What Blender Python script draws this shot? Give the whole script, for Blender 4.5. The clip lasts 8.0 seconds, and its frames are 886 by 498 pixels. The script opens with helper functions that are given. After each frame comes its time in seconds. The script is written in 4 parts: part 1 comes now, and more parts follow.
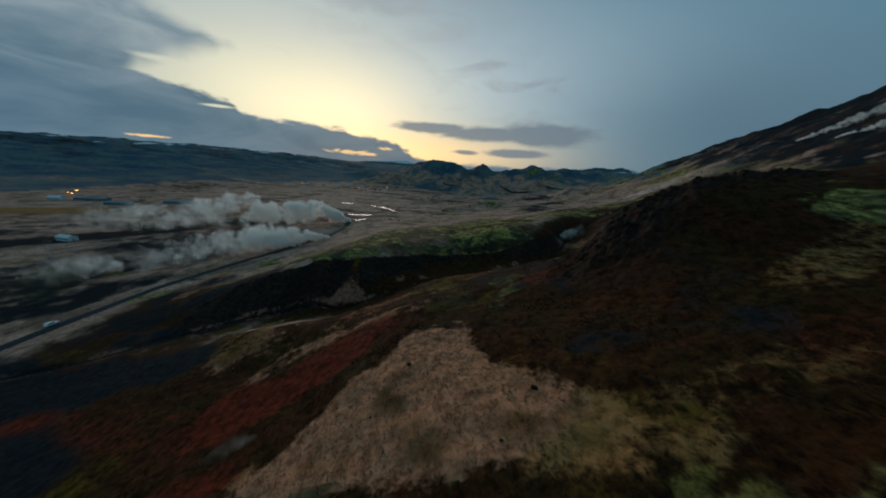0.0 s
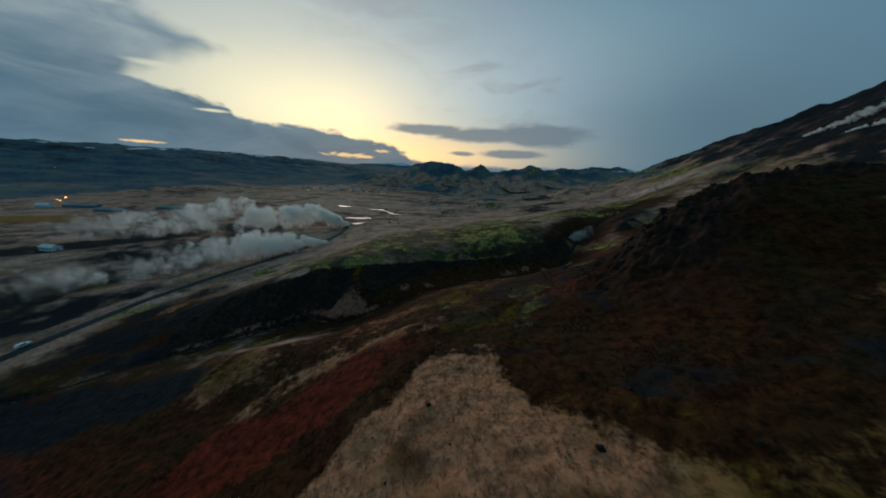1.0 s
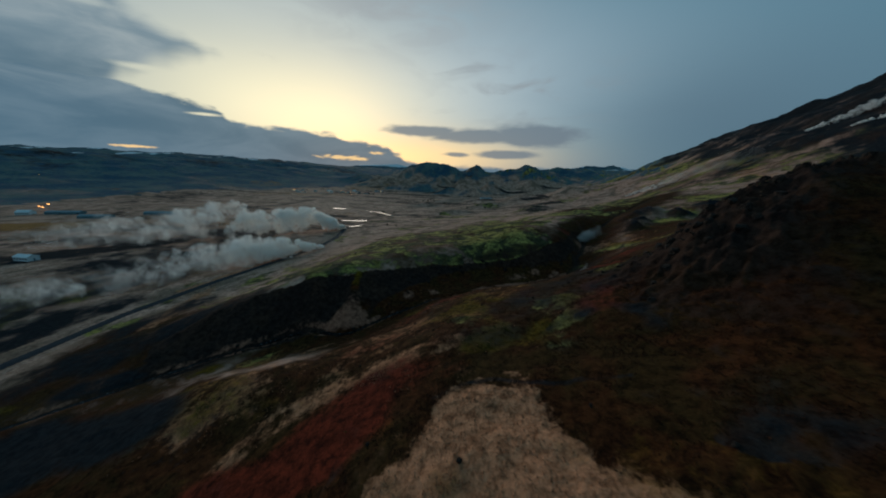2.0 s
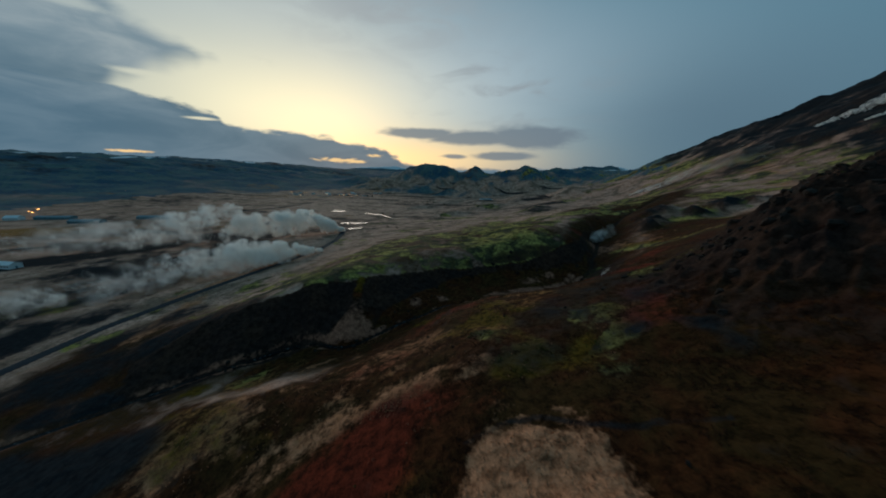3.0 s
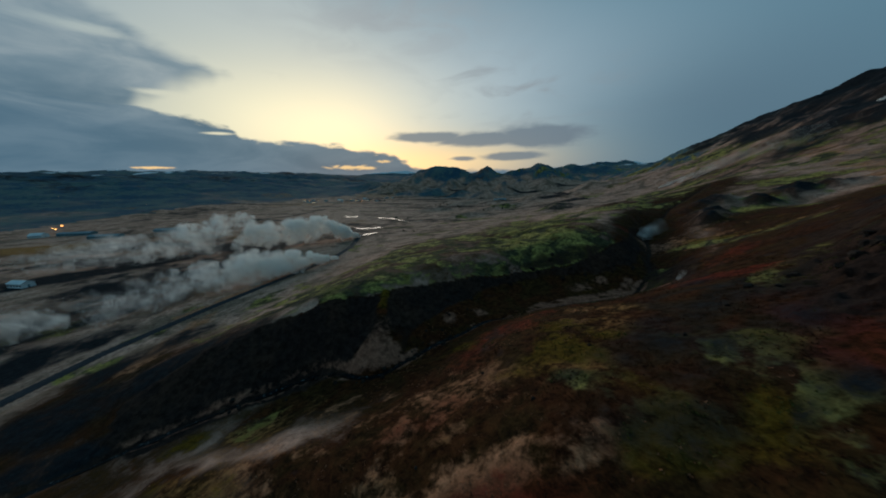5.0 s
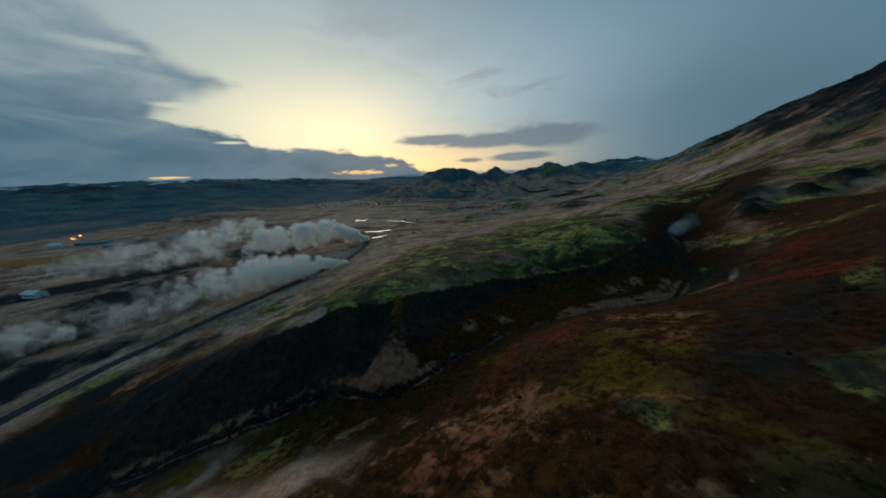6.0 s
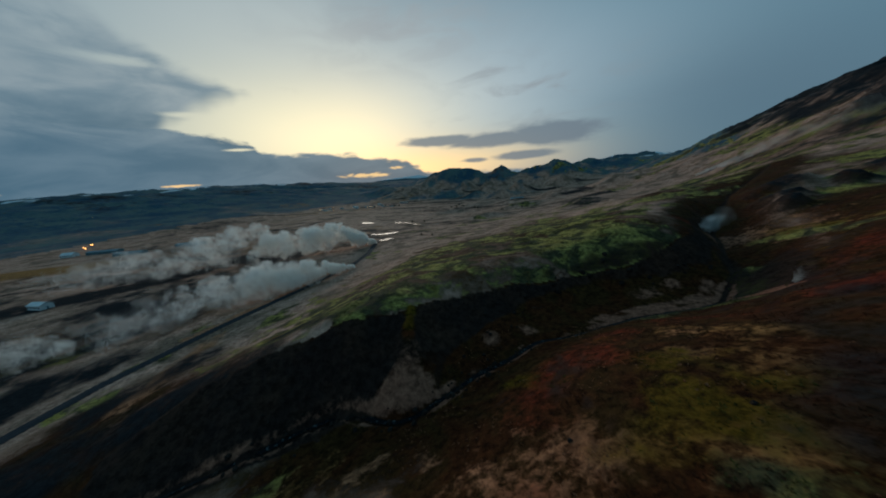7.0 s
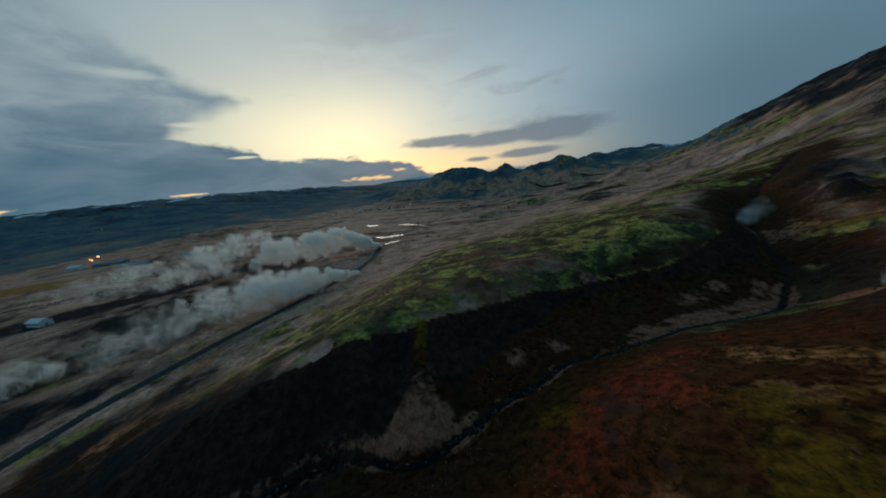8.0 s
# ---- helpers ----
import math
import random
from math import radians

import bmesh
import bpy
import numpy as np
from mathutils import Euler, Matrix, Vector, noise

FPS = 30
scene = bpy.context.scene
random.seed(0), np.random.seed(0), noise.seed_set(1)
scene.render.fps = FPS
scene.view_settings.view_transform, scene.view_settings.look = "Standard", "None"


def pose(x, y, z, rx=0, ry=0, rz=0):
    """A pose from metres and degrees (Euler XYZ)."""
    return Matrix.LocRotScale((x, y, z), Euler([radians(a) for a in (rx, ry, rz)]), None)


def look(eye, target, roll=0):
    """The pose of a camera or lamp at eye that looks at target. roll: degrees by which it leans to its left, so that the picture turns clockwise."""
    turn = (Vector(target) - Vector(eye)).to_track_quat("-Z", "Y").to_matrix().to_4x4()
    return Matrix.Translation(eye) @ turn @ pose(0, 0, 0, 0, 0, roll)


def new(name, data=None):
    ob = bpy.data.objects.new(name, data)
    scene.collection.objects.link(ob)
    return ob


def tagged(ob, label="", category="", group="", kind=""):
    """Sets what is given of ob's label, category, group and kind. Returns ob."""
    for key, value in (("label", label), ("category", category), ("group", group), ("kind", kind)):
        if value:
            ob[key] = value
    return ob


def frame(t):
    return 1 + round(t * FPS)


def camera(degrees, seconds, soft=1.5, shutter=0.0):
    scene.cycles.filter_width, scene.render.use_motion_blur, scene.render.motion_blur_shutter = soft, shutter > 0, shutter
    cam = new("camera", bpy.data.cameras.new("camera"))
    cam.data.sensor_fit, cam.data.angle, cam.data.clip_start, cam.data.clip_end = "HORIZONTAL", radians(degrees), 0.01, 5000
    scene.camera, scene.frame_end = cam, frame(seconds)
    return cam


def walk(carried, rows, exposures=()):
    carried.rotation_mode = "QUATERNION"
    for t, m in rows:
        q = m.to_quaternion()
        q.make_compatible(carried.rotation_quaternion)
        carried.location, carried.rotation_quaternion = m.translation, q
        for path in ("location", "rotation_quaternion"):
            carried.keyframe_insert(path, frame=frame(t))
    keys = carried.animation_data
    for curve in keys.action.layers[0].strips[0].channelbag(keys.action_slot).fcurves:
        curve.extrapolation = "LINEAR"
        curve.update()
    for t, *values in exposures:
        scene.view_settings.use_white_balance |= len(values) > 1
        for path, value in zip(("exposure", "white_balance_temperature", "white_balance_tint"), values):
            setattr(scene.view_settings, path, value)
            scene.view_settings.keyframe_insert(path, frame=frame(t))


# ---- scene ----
cam = camera(115.1, 8.0, soft=1.9, shutter=0.5)
PATH = [
    (0, (-0.411, 7.606, 85.561), (-0.382, 9.522, 84.989), 3.3),
    (0.5, (-2.696, 12.994, 85.186), (-2.663, 14.912, 84.619), 2.9),
    (1, (-4.986, 18.405, 84.611), (-4.944, 20.324, 84.049), 2.5),
    (1.5, (-7.293, 23.832, 83.919), (-7.236, 25.751, 83.36), 2.1),
    (3, (-14.16, 39.75, 80.245), (-14.082, 41.674, 79.703), 1.2),
    (3.5, (-16.491, 44.821, 79.217), (-16.42, 46.746, 78.679), 0.8),
    (4, (-18.85, 49.683, 78.193), (-18.795, 51.61, 77.659), 0.1),
    (4.5, (-21.066, 54.474, 77.287), (-21.039, 56.402, 76.756), -0.6),
    (6, (-26.212, 68.487, 73.44), (-26.28, 70.42, 72.932), -3.0),
    (6.5, (-27.847, 73.223, 72.643), (-27.938, 75.156, 72.139), -3.8),
    (7, (-29.367, 78.444, 71.998), (-29.482, 80.377, 71.498), -4.6),
    (7.5, (-30.812, 84.06, 71.522), (-30.948, 85.993, 71.024), -5.6),
    (8, (-32.177, 89.773, 71.224), (-32.329, 91.705, 70.729), -6.6),
]
walk(cam, [(t, look(eye, target, roll)) for t, eye, target, roll in PATH], exposures=[(0, 0.0, 6200, 10), (8, 0.0, 6200, 10)])

# ---- node helpers ----
def wire(tree, node, slot, value):
    if isinstance(value, bpy.types.NodeSocket):
        tree.links.new(value, node.inputs[slot])
    elif value is not None:
        node.inputs[slot].default_value = value


def calc(tree, op, a, b=None, c=None, clamp=False):
    n = tree.nodes.new("ShaderNodeMath")
    n.operation, n.use_clamp = op, clamp
    for i, v in enumerate((a, b, c)):
        wire(tree, n, i, v)
    return n.outputs[0]


def blend(tree, f, a, b, mode="MIX"):
    n = tree.nodes.new("ShaderNodeMix")
    n.data_type, n.blend_type = "RGBA", mode
    wire(tree, n, 0, f)
    wire(tree, n, 6, (*a, 1) if isinstance(a, tuple) else a)
    wire(tree, n, 7, (*b, 1) if isinstance(b, tuple) else b)
    return n.outputs[2]


def ease(tree, v, a, b, lo=0.0, hi=1.0):
    n = tree.nodes.new("ShaderNodeMapRange")
    n.interpolation_type = "SMOOTHSTEP"
    for i, w in enumerate((v, a, b, lo, hi)):
        wire(tree, n, i, w)
    return n.outputs[0]


def cloudy(tree, vector, scale, detail=4.0, rough_=0.55, warp=0.0):
    n = tree.nodes.new("ShaderNodeTexNoise")
    wire(tree, n, "Vector", vector)
    n.inputs["Scale"].default_value = scale
    n.inputs["Detail"].default_value = detail
    n.inputs["Roughness"].default_value = rough_
    n.inputs["Distortion"].default_value = warp
    return n.outputs["Fac"]


def vec(tree, x, y, z=0.0):
    n = tree.nodes.new("ShaderNodeCombineXYZ")
    for i, v in enumerate((x, y, z)):
        wire(tree, n, i, v)
    return n.outputs[0]


def curve(tree, v, lo, hi, stops, top):
    """A value that follows (place, height) stops as v goes from lo to hi."""
    n = tree.nodes.new("ShaderNodeValToRGB")
    n.color_ramp.interpolation = "EASE"
    wire(tree, n, 0, calc(tree, "DIVIDE", calc(tree, "SUBTRACT", v, lo), hi - lo))
    e = n.color_ramp.elements
    while len(e) < len(stops):
        e.new(0.5)
    for el, (p, h) in zip(e, stops):
        el.position = (p - lo) / (hi - lo)
        el.color = (h / top, h / top, h / top, 1)
    return calc(tree, "MULTIPLY", n.outputs[0], top)


# ---- dusk sky: a low glow over the valley's end, banks of grey cloud ----
SUN_AZ, SUN_EL = -17.0, 5.0
world = bpy.data.worlds.new("dusk")
scene.world = world
world.use_nodes = True
W = world.node_tree
W.nodes.clear()
coord = W.nodes.new("ShaderNodeTexCoord")
split = W.nodes.new("ShaderNodeSeparateXYZ")
W.links.new(coord.outputs["Generated"], split.inputs[0])
deg = 180 / math.pi
az = calc(W, "MULTIPLY", calc(W, "ARCTAN2", split.outputs[0], split.outputs[1]), deg)
el = calc(W, "MULTIPLY", calc(W, "ARCSINE", split.outputs[2]), deg)


def bell(a0, e0, wa, we):
    """A soft bright or dark place in the sky round an azimuth and height."""
    p = calc(W, "POWER", calc(W, "DIVIDE", calc(W, "SUBTRACT", az, a0), wa), 2.0)
    q = calc(W, "POWER", calc(W, "DIVIDE", calc(W, "SUBTRACT", el, e0), we), 2.0)
    return calc(W, "EXPONENT", calc(W, "MULTIPLY", calc(W, "ADD", p, q), -1.0))


n_wide = cloudy(W, vec(W, calc(W, "DIVIDE", az, 34.0), calc(W, "DIVIDE", el, 13.0)), 1.0, 4, 0.5, 0.5)
n_fine = cloudy(W, vec(W, calc(W, "DIVIDE", az, 9.0), calc(W, "DIVIDE", el, 3.2), 3.0), 1.0, 6, 0.55, 0.5)
n_wisp = cloudy(W, vec(W, calc(W, "DIVIDE", az, 3.4), calc(W, "DIVIDE", el, 1.1), 7.0), 1.0, 5, 0.55, 0.4)
wob = calc(W, "SUBTRACT", n_fine, 0.5)
wob2 = calc(W, "SUBTRACT", n_wisp, 0.5)


def both(a, b):
    return calc(W, "MULTIPLY", a, b)


def most_of(*parts):
    out = parts[0]
    for p in parts[1:]:
        out = calc(W, "MAXIMUM", out, p)
    return out


clear = blend(W, bell(-5, 13, 43, 14), (0.060, 0.178, 0.248), (0.39, 0.485, 0.53))
clear = blend(W, both(bell(-30, 24, 30, 10), 0.6), clear, (0.56, 0.60, 0.56))
clear = blend(W, bell(-25, 8.5, 24, 9.5), clear, (0.95, 0.87, 0.58))
clear = blend(W, both(bell(-4, 2, 22, 4.2), 0.9), clear, (1.0, 0.72, 0.36))
nishita = W.nodes.new("ShaderNodeTexSky")
nishita.sky_type, nishita.sun_disc = "NISHITA", False
nishita.sun_elevation, nishita.sun_rotation = radians(SUN_EL), radians(SUN_AZ)
clear = blend(W, 0.012, clear, nishita.outputs[0], "ADD")

# high thin veil over the top, and the even grey over the mountain
veil = both(ease(W, n_wide, 0.40, 0.72), ease(W, bell(-14, 11, 34, 12), 0.8, 0.2))
sky = blend(W, both(veil, 0.20), clear, (0.155, 0.225, 0.275))
sky = blend(W, both(bell(-8, 24, 16, 5), both(ease(W, n_fine, 0.35, 0.65), 0.5)), sky, (0.36, 0.37, 0.37))
sky = blend(W, both(bell(46, 6, 21, 12), 0.8), sky, (0.100, 0.168, 0.218))
wisps = both(ease(W, n_fine, 0.47, 0.70), most_of(bell(16, 12.5, 12, 4.0), both(bell(6, 17, 8, 2.2), 0.8), bell(-17.5, 13.6, 4.6, 0.75), bell(-27, 15.5, 2.0, 0.7), both(bell(4, 9.5, 6, 0.8), 0.8)))
sky = blend(W, both(wisps, 0.62), sky, (0.27, 0.285, 0.295))

# upper bank: a soft tongue with its tip over the glow
low_a = curve(W, az, -90, -30, [(-90, 0), (-58, 3.0), (-50, 5.5), (-46, 7.4), (-43.5, 10.0), (-40, 12.0), (-36, 13.3), (-34.3, 14.3), (-30, 16.0)], 40.0)
high_a = curve(W, az, -90, -30, [(-90, 40), (-58, 32), (-50, 24.5), (-45, 19.6), (-41, 17.2), (-37.5, 16.0), (-34.3, 14.3), (-30, 11)], 40.0)
shake = calc(W, "ADD", both(wob, 3.4), both(wob2, 1.0))
thick = calc(W, "MINIMUM", calc(W, "SUBTRACT", calc(W, "ADD", el, both(shake, 0.6)), low_a), calc(W, "SUBTRACT", high_a, calc(W, "ADD", el, shake)))
upper = both(ease(W, thick, -1.0, 2.0), ease(W, calc(W, "ADD", el, both(wob, 12.0)), 30.0, 13.0, 0.25, 0.95))
rift = both(bell(-47.5, 17.0, 5.5, 0.8), 0.8)
rift = most_of(rift, both(bell(-41.5, 11.2, 4.0, 0.55), 0.8))
upper = both(upper, calc(W, "SUBTRACT", 1.0, ease(W, calc(W, "ADD", rift, both(wob2, 0.7)), 0.25, 0.95)))
# lower bank, with a tongue of its own, down to the skyline
top = curve(W, az, -90, 10, [(-90, 9.5), (-56, 10.0), (-46, 10.0), (-42, 8.9), (-38, 8.5), (-35.2, 7.7), (-33.2, 6.0), (-31, 5.5), (-24, 5.4), (-19, 5.1), (-15.6, 4.1), (-12, 4.1), (-9.4, 3.5), (-7.4, 2.4), (-5.2, 1.2), (-2, 0.5), (10, 0.2)], 12.0)
edge = calc(W, "ADD", calc(W, "SUBTRACT", top, el), calc(W, "ADD", both(wob, 1.9), both(wob2, 2.0)))
lower = ease(W, edge, -0.30, 0.60)
gap = both(bell(-36.2, 6.5, 2.6, 0.28), 0.9)
gap = ease(W, calc(W, "ADD", gap, both(wob2, 0.6)), 0.3, 0.9)
slit = most_of(bell(-44.5, 1.55, 3.4, 0.26), both(bell(-17.0, 1.35, 6.0, 0.55), 1.0), both(bell(-11, 2.3, 2.4, 0.4), 0.8), both(bell(-62, 1.6, 4.5, 0.3), 0.95))
slit = ease(W, calc(W, "ADD", slit, both(wob2, calc(W, "MINIMUM", both(slit, 6.0), 2.2))), 0.42, 0.85)
bank = both(most_of(upper, lower), calc(W, "SUBTRACT", 1.0, both(gap, 0.85)))
grey = blend(W, ease(W, n_fine, 0.28, 0.72), (0.066, 0.140, 0.200), (0.122, 0.200, 0.258))
pale = blend(W, ease(W, n_fine, 0.28, 0.72), (0.165, 0.245, 0.295), (0.300, 0.365, 0.390))
grey = blend(W, ease(W, calc(W, "ADD", el, both(wob, 7.0)), 6.5, 14.0), grey, pale)
sky = blend(W, both(bank, 0.94), sky, grey)
sky = blend(W, slit, sky, (1.0, 0.66, 0.30))
# streaks before the glow, that run into the grey
streak = most_of(bell(-2.5, 6.5, 7.5, 1.0), bell(8, 5.8, 9, 1.35), bell(18, 5.9, 9, 2.0), bell(13.5, 2.7, 6.0, 0.9), both(bell(4.0, 2.5, 3.0, 0.5), 0.75))
streak = ease(W, calc(W, "ADD", streak, calc(W, "ADD", both(wob, 0.55), both(wob2, 0.45))), 0.22, 0.66)
sky = blend(W, both(streak, 0.85), sky, (0.165, 0.210, 0.245))
sky = blend(W, ease(W, el, -0.5, -3.0), sky, (0.05, 0.05, 0.05))
back = W.nodes.new("ShaderNodeBackground")
W.links.new(sky, back.inputs[0])
back.inputs[1].default_value = 0.94
W.links.new(back.outputs[0], W.nodes.new("ShaderNodeOutputWorld").inputs[0])

sun_lamp = bpy.data.lights.new("sun", "SUN")
sun_lamp.energy, sun_lamp.angle, sun_lamp.color = 0.75, radians(16), (1.0, 0.88, 0.72)
sun = new("sun", sun_lamp)
sa, se = radians(SUN_AZ), radians(SUN_EL + 3)
sun.matrix_world = look((0, 0, 400), (-400 * math.sin(sa) * math.cos(se), -400 * math.cos(sa) * math.cos(se), 400 - 400 * math.sin(se)))

# ---- materials ----
def material(name):
    m = bpy.data.materials.new(name)
    m.use_nodes = True
    t = m.node_tree
    return m, t, t.nodes["Principled BSDF"]


def place(t):
    return t.nodes.new("ShaderNodeNewGeometry").outputs["Position"]


def relief(t, bsdf, height, strength, distance):
    b = t.nodes.new("ShaderNodeBump")
    b.inputs["Strength"].default_value, b.inputs["Distance"].default_value = strength, distance
    wire(t, b, "Height", height)
    t.links.new(b.outputs[0], bsdf.inputs["Normal"])


def plain(name, a, b, scale, roughness=0.85, metal=0.0, bump=0.3, dist=0.03, random_=0.0):
    """A worn surface between two colours, grained at two sizes, a little different from thing to thing."""
    m, t, bsdf = material(name)
    p = t.nodes.new("ShaderNodeTexCoord").outputs["Object"]
    big, fine = cloudy(t, p, scale, 4, 0.6), cloudy(t, p, scale * 7, 5, 0.65)
    f = calc(t, "ADD", calc(t, "MULTIPLY", ease(t, big, 0.3, 0.7), 0.6), calc(t, "MULTIPLY", fine, 0.4))
    if random_:
        r = t.nodes.new("ShaderNodeObjectInfo").outputs["Random"]
        f = calc(t, "ADD", f, calc(t, "MULTIPLY", calc(t, "SUBTRACT", r, 0.5), random_), clamp=True)
    t.links.new(blend(t, f, a, b), bsdf.inputs["Base Color"])
    bsdf.inputs["Roughness"].default_value, bsdf.inputs["Metallic"].default_value = roughness, metal
    bsdf.inputs["Specular IOR Level"].default_value = 0.5 if roughness < 0.75 else 0.12
    relief(t, bsdf, fine, bump, dist)
    return m


def ground_material():
    m, t, bsdf = material("ground_cover")
    p = place(t)
    blade = cloudy(t, p, 2.6, 5, 0.7)
    tuft = cloudy(t, p, 0.55, 6, 0.68, 0.3)
    patch = cloudy(t, p, 0.085, 6, 0.62, 0.5)
    field = cloudy(t, p, 0.012, 5, 0.6)

    def layer(name):
        a = t.nodes.new("ShaderNodeAttribute")
        a.attribute_name = name
        s = t.nodes.new("ShaderNodeSeparateColor")
        t.links.new(a.outputs["Color"], s.inputs[0])
        return s.outputs

    a, b, c, d = layer("cover_a"), layer("cover_b"), layer("cover_c"), layer("cover_d")

    def shade(low, high, fine=0.6):
        f = calc(t, "ADD", calc(t, "MULTIPLY", tuft, 1 - fine * 0.5), calc(t, "MULTIPLY", blade, fine * 0.5))
        return blend(t, ease(t, f, 0.34, 0.66), low, high)

    def cut(mask, hard=0.22, ragged=0.8):
        v = calc(t, "ADD", mask, calc(t, "MULTIPLY", calc(t, "SUBTRACT", tuft, 0.5), ragged))
        v = calc(t, "ADD", v, calc(t, "MULTIPLY", calc(t, "SUBTRACT", patch, 0.5), ragged * 0.7))
        return ease(t, v, 0.5 - hard, 0.5 + hard)

    col = blend(t, ease(t, patch, 0.35, 0.65), shade((0.22, 0.118, 0.086), (0.62, 0.365, 0.268)), shade((0.115, 0.063, 0.044), (0.40, 0.228, 0.156)))
    col = blend(t, calc(t, "MULTIPLY", ease(t, field, 0.4, 0.65), 0.6), col, shade((0.21, 0.110, 0.078), (0.46, 0.26, 0.185)))
    sweep = cloudy(t, p, 0.032, 6, 0.66, 0.6)
    col = blend(t, calc(t, "MULTIPLY", ease(t, sweep, 0.48, 0.60), 0.72), col, shade((0.045, 0.032, 0.024), (0.15, 0.100, 0.066)))
    col = blend(t, cut(d[2]), col, blend(t, ease(t, patch, 0.4, 0.6), shade((0.010, 0.0035, 0.0018), (0.070, 0.023, 0.0085)), shade((0.010, 0.0055, 0.0022), (0.056, 0.027, 0.0090))))  # brown heath
    col = blend(t, cut(d[0]), col, blend(t, ease(t, calc(t, "ADD", calc(t, "MULTIPLY", patch, 0.45), calc(t, "MULTIPLY", field, 0.55)), 0.43, 0.58), shade((0.012, 0.036, 0.060), (0.046, 0.096, 0.132)), shade((0.040, 0.076, 0.080), (0.120, 0.150, 0.136))))       # far moor, with distance haze put into its blue colour
    col = blend(t, cut(d[1]), col, shade((0.095, 0.044, 0.014), (0.37, 0.172, 0.060)))       # gold grass
    col = blend(t, cut(a[0]), col, shade((0.155, 0.062, 0.031), (0.50, 0.215, 0.112)))        # dry grass
    col = blend(t, cut(a[1]), col, blend(t, ease(t, patch, 0.44, 0.57), shade((0.014, 0.014, 0.008), (0.080, 0.070, 0.034)), shade((0.085, 0.072, 0.020), (0.390, 0.308, 0.085))))      # moss
    col = blend(t, cut(a[2], 0.3), col, shade((0.018, 0.011, 0.002), (0.122, 0.070, 0.008)))        # yellow moss
    col = blend(t, cut(b[0], 0.3), col, shade((0.026, 0.006, 0.004), (0.165, 0.026, 0.012)))       # burnt red earth
    col = blend(t, cut(b[1], 0.3), col, shade((0.005, 0.006, 0.008), (0.018, 0.020, 0.022)))      # black gravel; other ground simply darkened
    col = blend(t, cut(c[0], 0.3), col, blend(t, ease(t, patch, 0.4, 0.65), shade((0.008, 0.0055, 0.005), (0.028, 0.018, 0.015)), shade((0.012, 0.007, 0.005), (0.050, 0.027, 0.019))))      # dark lava rock; also the near-black tone of the ravine wall
    col = blend(t, cut(b[2]), col, shade((0.095, 0.040, 0.026), (0.29, 0.124, 0.078)))           # pale scree
    col = blend(t, ease(t, c[1], 0.3, 0.7), col, shade((0.016, 0.020, 0.024), (0.040, 0.042, 0.042)))  # road verge
    col = blend(t, cut(c[2], 0.15), col, (0.55, 0.57, 0.59))                                 # snow
    col = blend(t, 1.0, col, (1.30, 1.30, 1.30), "MULTIPLY")
    t.links.new(col, bsdf.inputs["Base Color"])
    bsdf.inputs["Roughness"].default_value = 0.95
    bsdf.inputs["Specular IOR Level"].default_value = 0.03
    h = calc(t, "ADD", calc(t, "MULTIPLY", tuft, 1.0), calc(t, "MULTIPLY", blade, 0.35))
    h = calc(t, "MULTIPLY", h, calc(t, "SUBTRACT", 1.0, calc(t, "MULTIPLY", c[0], 0.7)))
    relief(t, bsdf, h, 0.75, 0.4)
    return m


GROUND = ground_material()


def water_material():
    m, t, bsdf = material("water")
    p = place(t)
    bsdf.inputs["Base Color"].default_value = (0.010, 0.015, 0.017, 1)
    bsdf.inputs["Roughness"].default_value = 0.3
    bsdf.inputs["IOR"].default_value = 1.33
    bsdf.inputs["Specular IOR Level"].default_value = 0.06
    relief(t, bsdf, cloudy(t, p, 1.6, 4), 0.2, 0.06)
    return m


WATER = water_material()
BROOK_WATER = water_material()
# pale riffles: foam, with sky glints painted into the brook's colour
riffle_glint = ease(BROOK_WATER.node_tree, cloudy(BROOK_WATER.node_tree, place(BROOK_WATER.node_tree), 0.9, 5, 0.65, 0.6), 0.55, 0.70)
BROOK_WATER.node_tree.links.new(blend(BROOK_WATER.node_tree, riffle_glint, (0.006, 0.008, 0.010), (0.13, 0.14, 0.14)), BROOK_WATER.node_tree.nodes["Principled BSDF"].inputs["Base Color"])
BROOK_WATER.node_tree.nodes["Principled BSDF"].inputs["Specular IOR Level"].default_value = 0.05


def steam_material():
    m, t, bsdf = material("steam")
    bsdf.inputs["Base Color"].default_value = (0.985, 0.965, 0.935, 1)
    bsdf.inputs["Roughness"].default_value = 1.0
    bsdf.inputs["Specular IOR Level"].default_value = 0.0
    tr = t.nodes.new("ShaderNodeBsdfTranslucent")
    tr.inputs[0].default_value = (0.985, 0.965, 0.935, 1)
    mix = t.nodes.new("ShaderNodeMixShader")
    mix.inputs[0].default_value = 0.70
    t.links.new(bsdf.outputs[0], mix.inputs[1])
    t.links.new(tr.outputs[0], mix.inputs[2])
    t.links.new(mix.outputs[0], t.nodes["Material Output"].inputs[0])
    return m


STEAM = steam_material()

